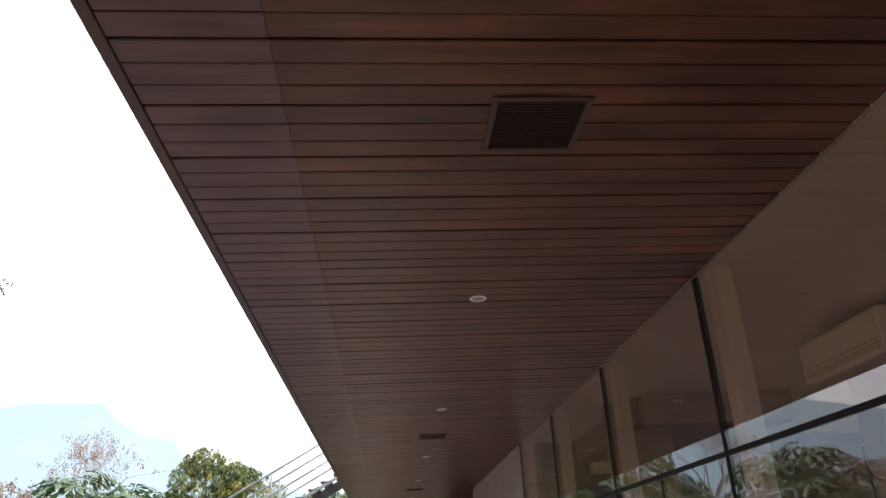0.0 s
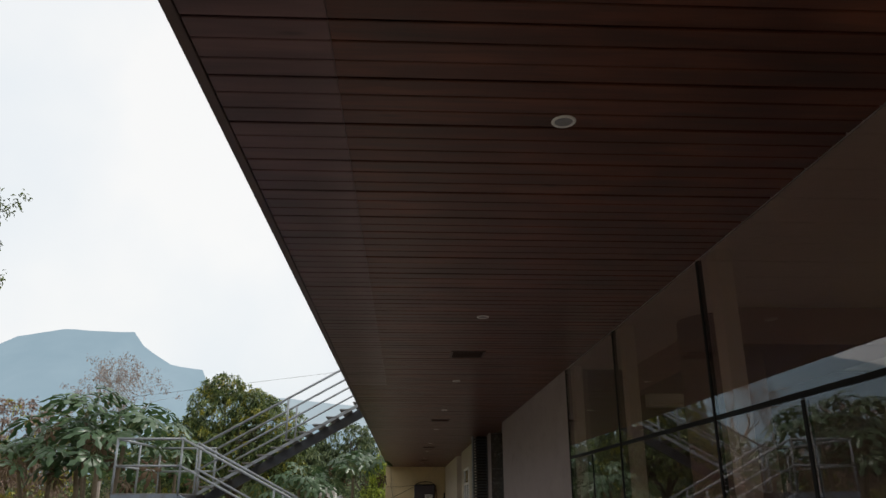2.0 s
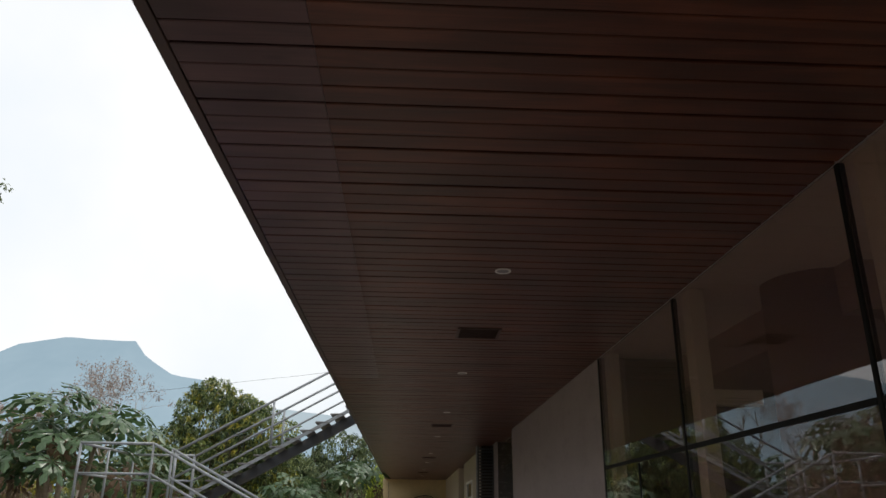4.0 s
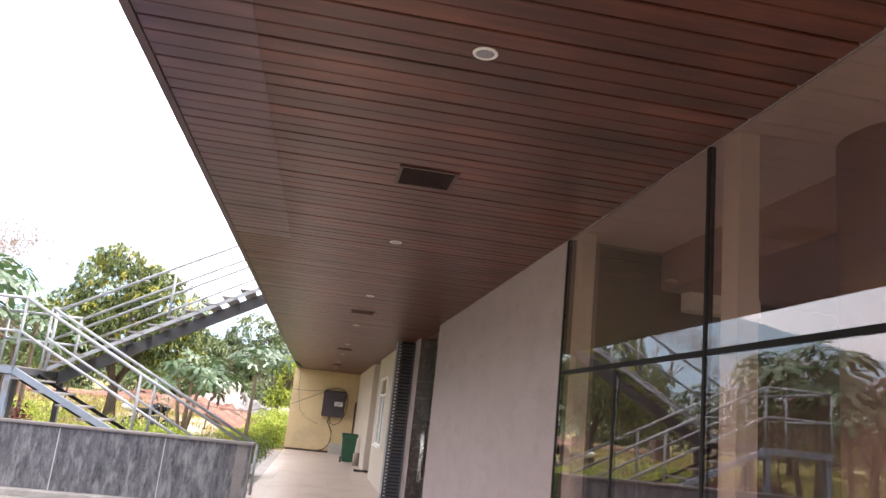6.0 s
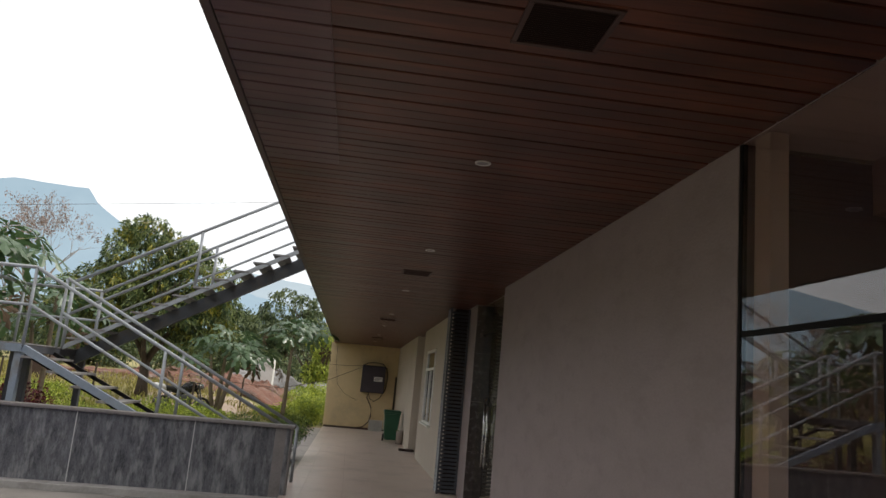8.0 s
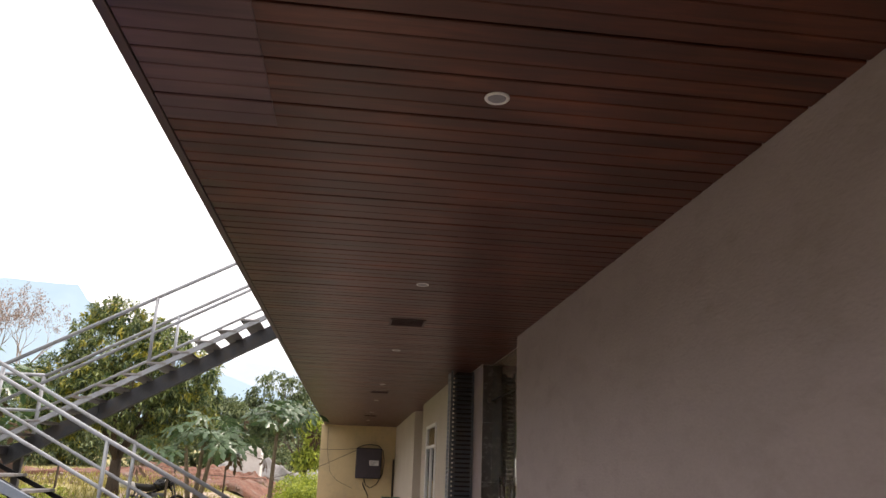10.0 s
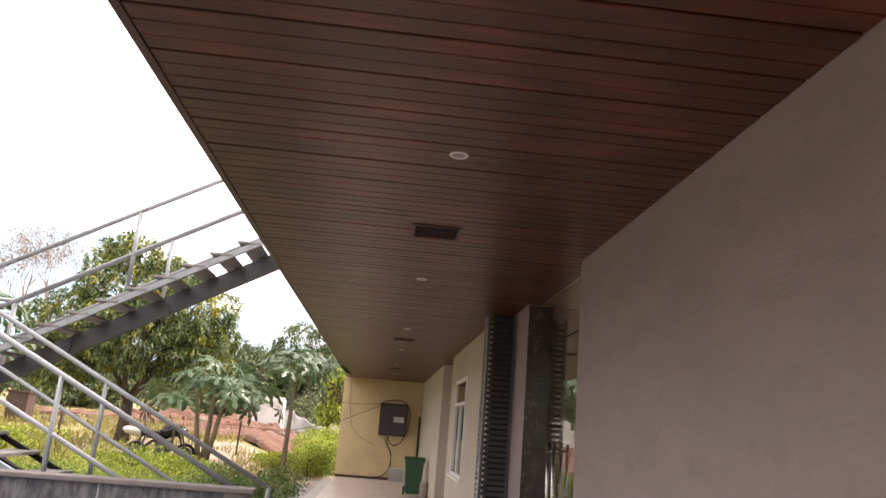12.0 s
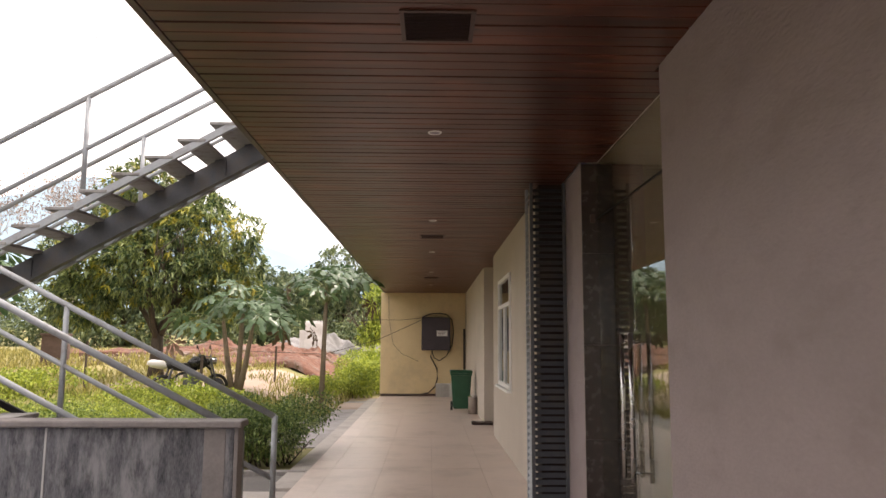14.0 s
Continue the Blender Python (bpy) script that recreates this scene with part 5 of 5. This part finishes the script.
shrub("garden_shrub", "rounded green garden shrub beside the walkway kerb", -1.36, 22.95, 1.15, 1.15, 1.02, 9500, 0.06, LEAF_SHRUB, -0.13, 14)
shrub("garden_shrub", "low green shrub in the planting bed", -2.5, 23.7, 1.5, 1.1, 0.75, 4200, 0.055, LEAF_SHRUB, -0.13)
for x, y, w, h in ((-3.3, 23.4, 1.5, 0.66), (-4.9, 23.6, 1.7, 0.7), (-6.9, 23.5, 1.9, 0.66), (-3.4, 25.4, 1.8, 0.62), (-5.0, 26.2, 2.0, 0.6)):
    shrub("garden_shrub", "low bright green shrub in the planting bed", x, y, w, 1.1, h, 3800, 0.06, LEAF_HEDGE, -0.13)
shrub("garden_shrub", "low yellow-green shrub in the planting bed", -4.0, 24.2, 1.8, 1.2, 0.85, 3600, 0.06, LEAF_LIME, -0.13)
shrub("garden_shrub", "low yellow-green shrub in the planting bed", -5.8, 24.6, 2.0, 1.2, 0.8, 3600, 0.06, LEAF_LIME, -0.13)
shrub("croton_shrub", "dark maroon-leaved shrub beneath the landing", -6.3, 21.6, 1.5, 1.1, 1.25, 3000, 0.11, LEAF_MAROON, -0.13)
shrub("tall_weeds", "bright yellow-green weeds beside the end wall", -1.45, 35.6, 1.5, 2.2, 1.35, 4200, 0.13, LEAF_LIME)
shrub("tall_weeds", "bright yellow-green weeds beside the end wall", -1.0, 37.4, 1.8, 2.0, 1.7, 4000, 0.13, LEAF_LIME)
shrub("tall_weeds", "bright yellow-green weeds beside the track", -2.4, 34.2, 1.2, 1.4, 0.7, 2200, 0.11, LEAF_LIME)
shrub("tall_weeds", "yellow-green weeds under the mango tree", -8.6, 29.6, 2.2, 1.4, 0.7, 2600, 0.11, LEAF_LIME)


def field_hedge():
    """Low scrub along the far side of the field."""
    lobes = [(-30 + 0.9 * k + random.uniform(-0.4, 0.4), 49 + random.uniform(-1.5, 1.5), rise(-10, 49) + random.uniform(0.3, 0.9), random.uniform(0.7, 1.3), 0.9, random.uniform(0.6, 1.2)) for k in range(33)]
    p, d = lobes_points(lobes, 3000)
    base = np.repeat(p, 4, 0) + rng.normal(size=(12000, 3)) * 0.15
    tagged(blades("scrub", base, np.repeat(d, 4, 0) + rng.normal(size=(12000, 3)), 0.24 * rng.uniform(0.7, 1.3, 12000), 0.12, LEAF_DARK, None), "low dusty scrub along the field edge", "scrub", "", "stuff")


field_hedge()


def meadow(name, label, x0, x1, y0, y1, count, h, material):
    x, y = rng.uniform(x0, x1, count), rng.uniform(y0, y1, count)
    keep = np.array([noise.noise((a * 0.4, b * 0.4, 2.0)) > -0.22 for a, b in zip(x, y)])
    x, y = x[keep], y[keep]
    z = np.array([rise(a, b) for a, b in zip(x, y)]) - 0.01
    way = rng.normal(size=(len(x), 3)) * 0.4 + np.array([0, 0, 1.0])
    ob = blades(name, np.stack([x, y, z], 1), way, h * rng.uniform(0.5, 1.3, len(x)), h * 0.1, material, None, sag=0.12)
    tagged(ob, label, "grass", "", "stuff")


meadow("grass", "short green grass and weeds in the bed", -9.5, -1.9, 22.1, 30.0, 9000, 0.26, GRASS)
meadow("dry_grass", "dry yellow grass over the field", -24, -1.5, 29.0, 43.0, 16000, 0.34, GRASS_DRY)
meadow("grass_verge", "sparse grass along the concrete strip", -3.2, -1.9, 24.5, 34.5, 1200, 0.2, GRASS)


# ---- things in the field ----
def white_block():
    x, y = -3.85, 42.3
    z = rise(x, y) - 0.05
    root = thing("masonry_block", "whitewashed masonry block standing in red earth", "block", (x, y, z))
    part("body", box(x - 0.30, x + 0.50, y - 0.4, y + 0.4, z, z + 1.28, 0.02), CHALK, root)
    part("cap", box(x - 0.24, x + 0.46, y - 0.36, y + 0.36, z + 1.281, z + 1.36, 0.02), CHALK, root)
    part("buttress", box(x - 0.48, x - 0.301, y - 0.3, y + 0.3, z, z + 1.0, 0.02), CHALK, root)
    return root


white_block()


def brick_stump(x, y):
    z = rise(x, y) - 0.05
    root = thing("brick_stump", "small dark brown brick block in the field", "block", (x, y, z))
    part("body", box(x - 0.34, x + 0.34, y - 0.3, y + 0.3, z, z + 1.0, 0.015), BRICK_DARK, root)
    part("cap", box(x - 0.38, x + 0.38, y - 0.34, y + 0.34, z + 1.001, z + 1.08, 0.01), BRICK_DARK, root)
    return root


brick_stump(-11.6, 37.5)


def motorcycle(x, y, turn):
    z = rise(x, y)
    m = pose(x, y, z, 0, 0, turn) @ Matrix.Scale(0.95, 4)
    root = thing("motorcycle", "black parked motorcycle with a pale tail cover", "motorcycle", (x, y, z))
    P = lambda a, b, c: m @ Vector((a, b, c))
    for a in (-0.62, 0.66):
        pts = [P(a + 0.27 * math.cos(t * math.pi / 10), 0, 0.31 + 0.27 * math.sin(t * math.pi / 10)) for t in range(21)]
        wheel = part("wheel", bar(pts, 0.04, 7), RUBBER, root, "", True)
        part("rim", bar([P(a, -0.03, 0.31), P(a, 0.03, 0.31)], 0.2, 18), STEEL_DARK, wheel)
    part("tank", tube(bmesh.new(), [P(-0.02, 0, 0.82), P(0.1, 0, 0.88), P(0.3, 0, 0.9), P(0.45, 0, 0.84)], [0.09, 0.14, 0.15, 0.06], 12), BLACK_GLOSS, root, "", True)
    part("seat", tube(bmesh.new(), [P(-0.8, 0, 0.86), P(-0.6, 0, 0.84), P(-0.2, 0, 0.78), P(0.0, 0, 0.8)], [0.04, 0.07, 0.10, 0.07], 10), RUBBER, root, "", True)
    part("tail_cover", tube(bmesh.new(), [P(-0.98, 0, 0.90), P(-0.90, 0, 0.88), P(-0.66, 0, 0.84), P(-0.52, 0, 0.80)], [0.03, 0.085, 0.10, 0.05], 10), CRATE_WHITE, root, "pale tail cover", True)
    part("engine", box(-0.12, 0.28, -0.13, 0.13, 0.3, 0.66, 0.04, m), STEEL_DARK, root)
    part("frame", bar([P(-0.62, 0, 0.31), P(-0.25, 0, 0.62), P(0.4, 0, 0.8), P(0.5, 0, 0.72)], 0.03), BLACK_GLOSS, root)
    for s in (-0.07, 0.07):
        part("fork", bar([P(0.66, s, 0.31), P(0.46, s, 0.98)], 0.022), STEEL_DARK, root)
        part("shock", bar([P(-0.6, s * 1.6, 0.34), P(-0.45, s * 1.6, 0.76)], 0.025), STEEL_DARK, root)
    part("handlebar", bar([P(0.34, -0.36, 1.06), P(0.46, -0.12, 1.02), P(0.46, 0.12, 1.02), P(0.34, 0.36, 1.06)], 0.015), STEEL_DARK, root)
    part("headlight", bar([P(0.5, 0, 0.92), P(0.62, 0, 0.92)], 0.085, 16), CHROME, root)
    part("exhaust", bar([P(0.2, -0.16, 0.3), P(-0.3, -0.18, 0.3), P(-0.75, -0.18, 0.42)], 0.04), STEEL_DARK, root)
    for s in (-0.32, 0.32):
        part("mirror", bar([P(0.36, s, 1.07), P(0.33, s * 1.15, 1.24), P(0.31, s * 1.15, 1.24)], [0.006, 0.006, 0.05]), BLACK_GLOSS, root)
    return root


motorcycle(-4.5, 29.2, 40)
shrub("tall_weeds", "yellow-green weeds before the parked motorcycle", -4.3, 27.6, 1.9, 0.8, 0.66, 2400, 0.1, LEAF_LIME)


def hut(x, y):
    z = rise(x, y) - 0.1
    root = thing("shed", "small brick-red shed behind the field trees", "shed", (x, y, z))
    part("wall", box(x - 1.3, x + 1.3, y - 1, y + 1, z, z + 1.7), RED_SOIL, root)
    part("roof", box(x - 1.5, x + 1.5, y - 1.2, y + 1.2, z + 1.701, z + 1.8), ROOF, root)
    part("door", box(x - 0.4, x + 0.35, y - 1.04, y - 1.001, z, z + 1.5), VENT_DARK, root)
    return root


hut(-2.9, 57.0)


def fence_stake(x, y, h):
    z = rise(x, y)
    root = thing("stake", "thin weathered wooden stake in the field", "stake", (x, y, z), "stakes in the field")
    part("shaft", bar([(x, y, z - 0.05), (x + 0.02, y, z + h)], 0.03, 7), BARK, root)


for x, y, h in ((-8.6, 27.0, 1.0), (-7.4, 30.5, 1.2), (-10.5, 31.5, 1.1), (-4.2, 29.0, 1.0), (-3.4, 33.0, 1.0), (-12.5, 30.0, 1.2)):
    fence_stake(x, y, h)


def power_line():
    root = thing("power_line", "single sagging overhead wire against the sky", "wire", (-22, 21.0, -0.15))
    pts = [(-0.52, 19.0, 4.52), (-2.0, 19.05, 4.33), (-5.0, 19.2, 3.98), (-9.0, 19.6, 3.55), (-14.0, 20.2, 3.2), (-22.0, 21.0, 3.2)]
    part("wire_run", bar(pts, 0.003, 5), CABLE_BROWN, root)
    part("wall_hook", box(-0.52, -0.49, 18.98, 19.02, 3.70, 4.56, 0.004), STEEL_DARK, root, "steel bracket on roof edge")
    for p in (pts[-1],):
        part("pole", bar([(p[0], p[1], rise(p[0], p[1]) - 0.1), (p[0], p[1], p[2] + 0.3)], 0.09, 10), CONCRETE, root, "grey concrete pole")


power_line()


def tarpaulin():
    bm = bmesh.new()
    n = 16
    g = [[bm.verts.new((-5.6 + 3.4 * i / n, 14.4 + 2.2 * j / n, -0.112 + 0.02 * (1 + noise.noise((i * 0.5, j * 0.5, 1))))) for i in range(n + 1)] for j in range(n + 1)]
    for j in range(n):
        for i in range(n):
            bm.faces.new((g[j][i], g[j][i + 1], g[j + 1][i + 1], g[j + 1][i]))
    bmesh.ops.solidify(bm, geom=bm.faces[:], thickness=0.004)
    tagged(part("tarpaulin", bm, TARP, None, "", True), "blue tarpaulin lying on the yard before the parapet", "tarpaulin")


tarpaulin()


# ---- floor tiles ----
def tiles():
    base = bpy.data.objects["floor"]
    cols = [(-0.618, -0.345)] + [(-0.345 + 0.6 * k, min(-0.345 + 0.6 * (k + 1), 2.33)) for k in range(5)]
    meshes = []
    for a, b in cols:
        bm = box(0.0012, b - a - 0.0012, 0.0012, 0.5988, -0.012, 0, 0.001)
        me = bpy.data.meshes.new("floor_tile")
        bm.to_mesh(me)
        bm.free()
        me.materials.append(TILE)
        meshes.append(me)
    y = Y1 - 0.6 * 49
    while y < Y1 - 0.01:
        for (a, b), me in zip(cols, meshes):
            ob = new("floor_tile", me)
            ob.parent = base
            ob.location = (a, y, random.uniform(-0.0006, 0.0006))
        y += 0.6
    bm = box(-0.618, 2.33, Y0 - 0.1, Y1 - 0.6 * 49 - 0.002, -0.0118, 0)
    part("floor_tiles_rear", bm, TILE, base, "further floor tiles")["kind"] = "stuff"


tiles()
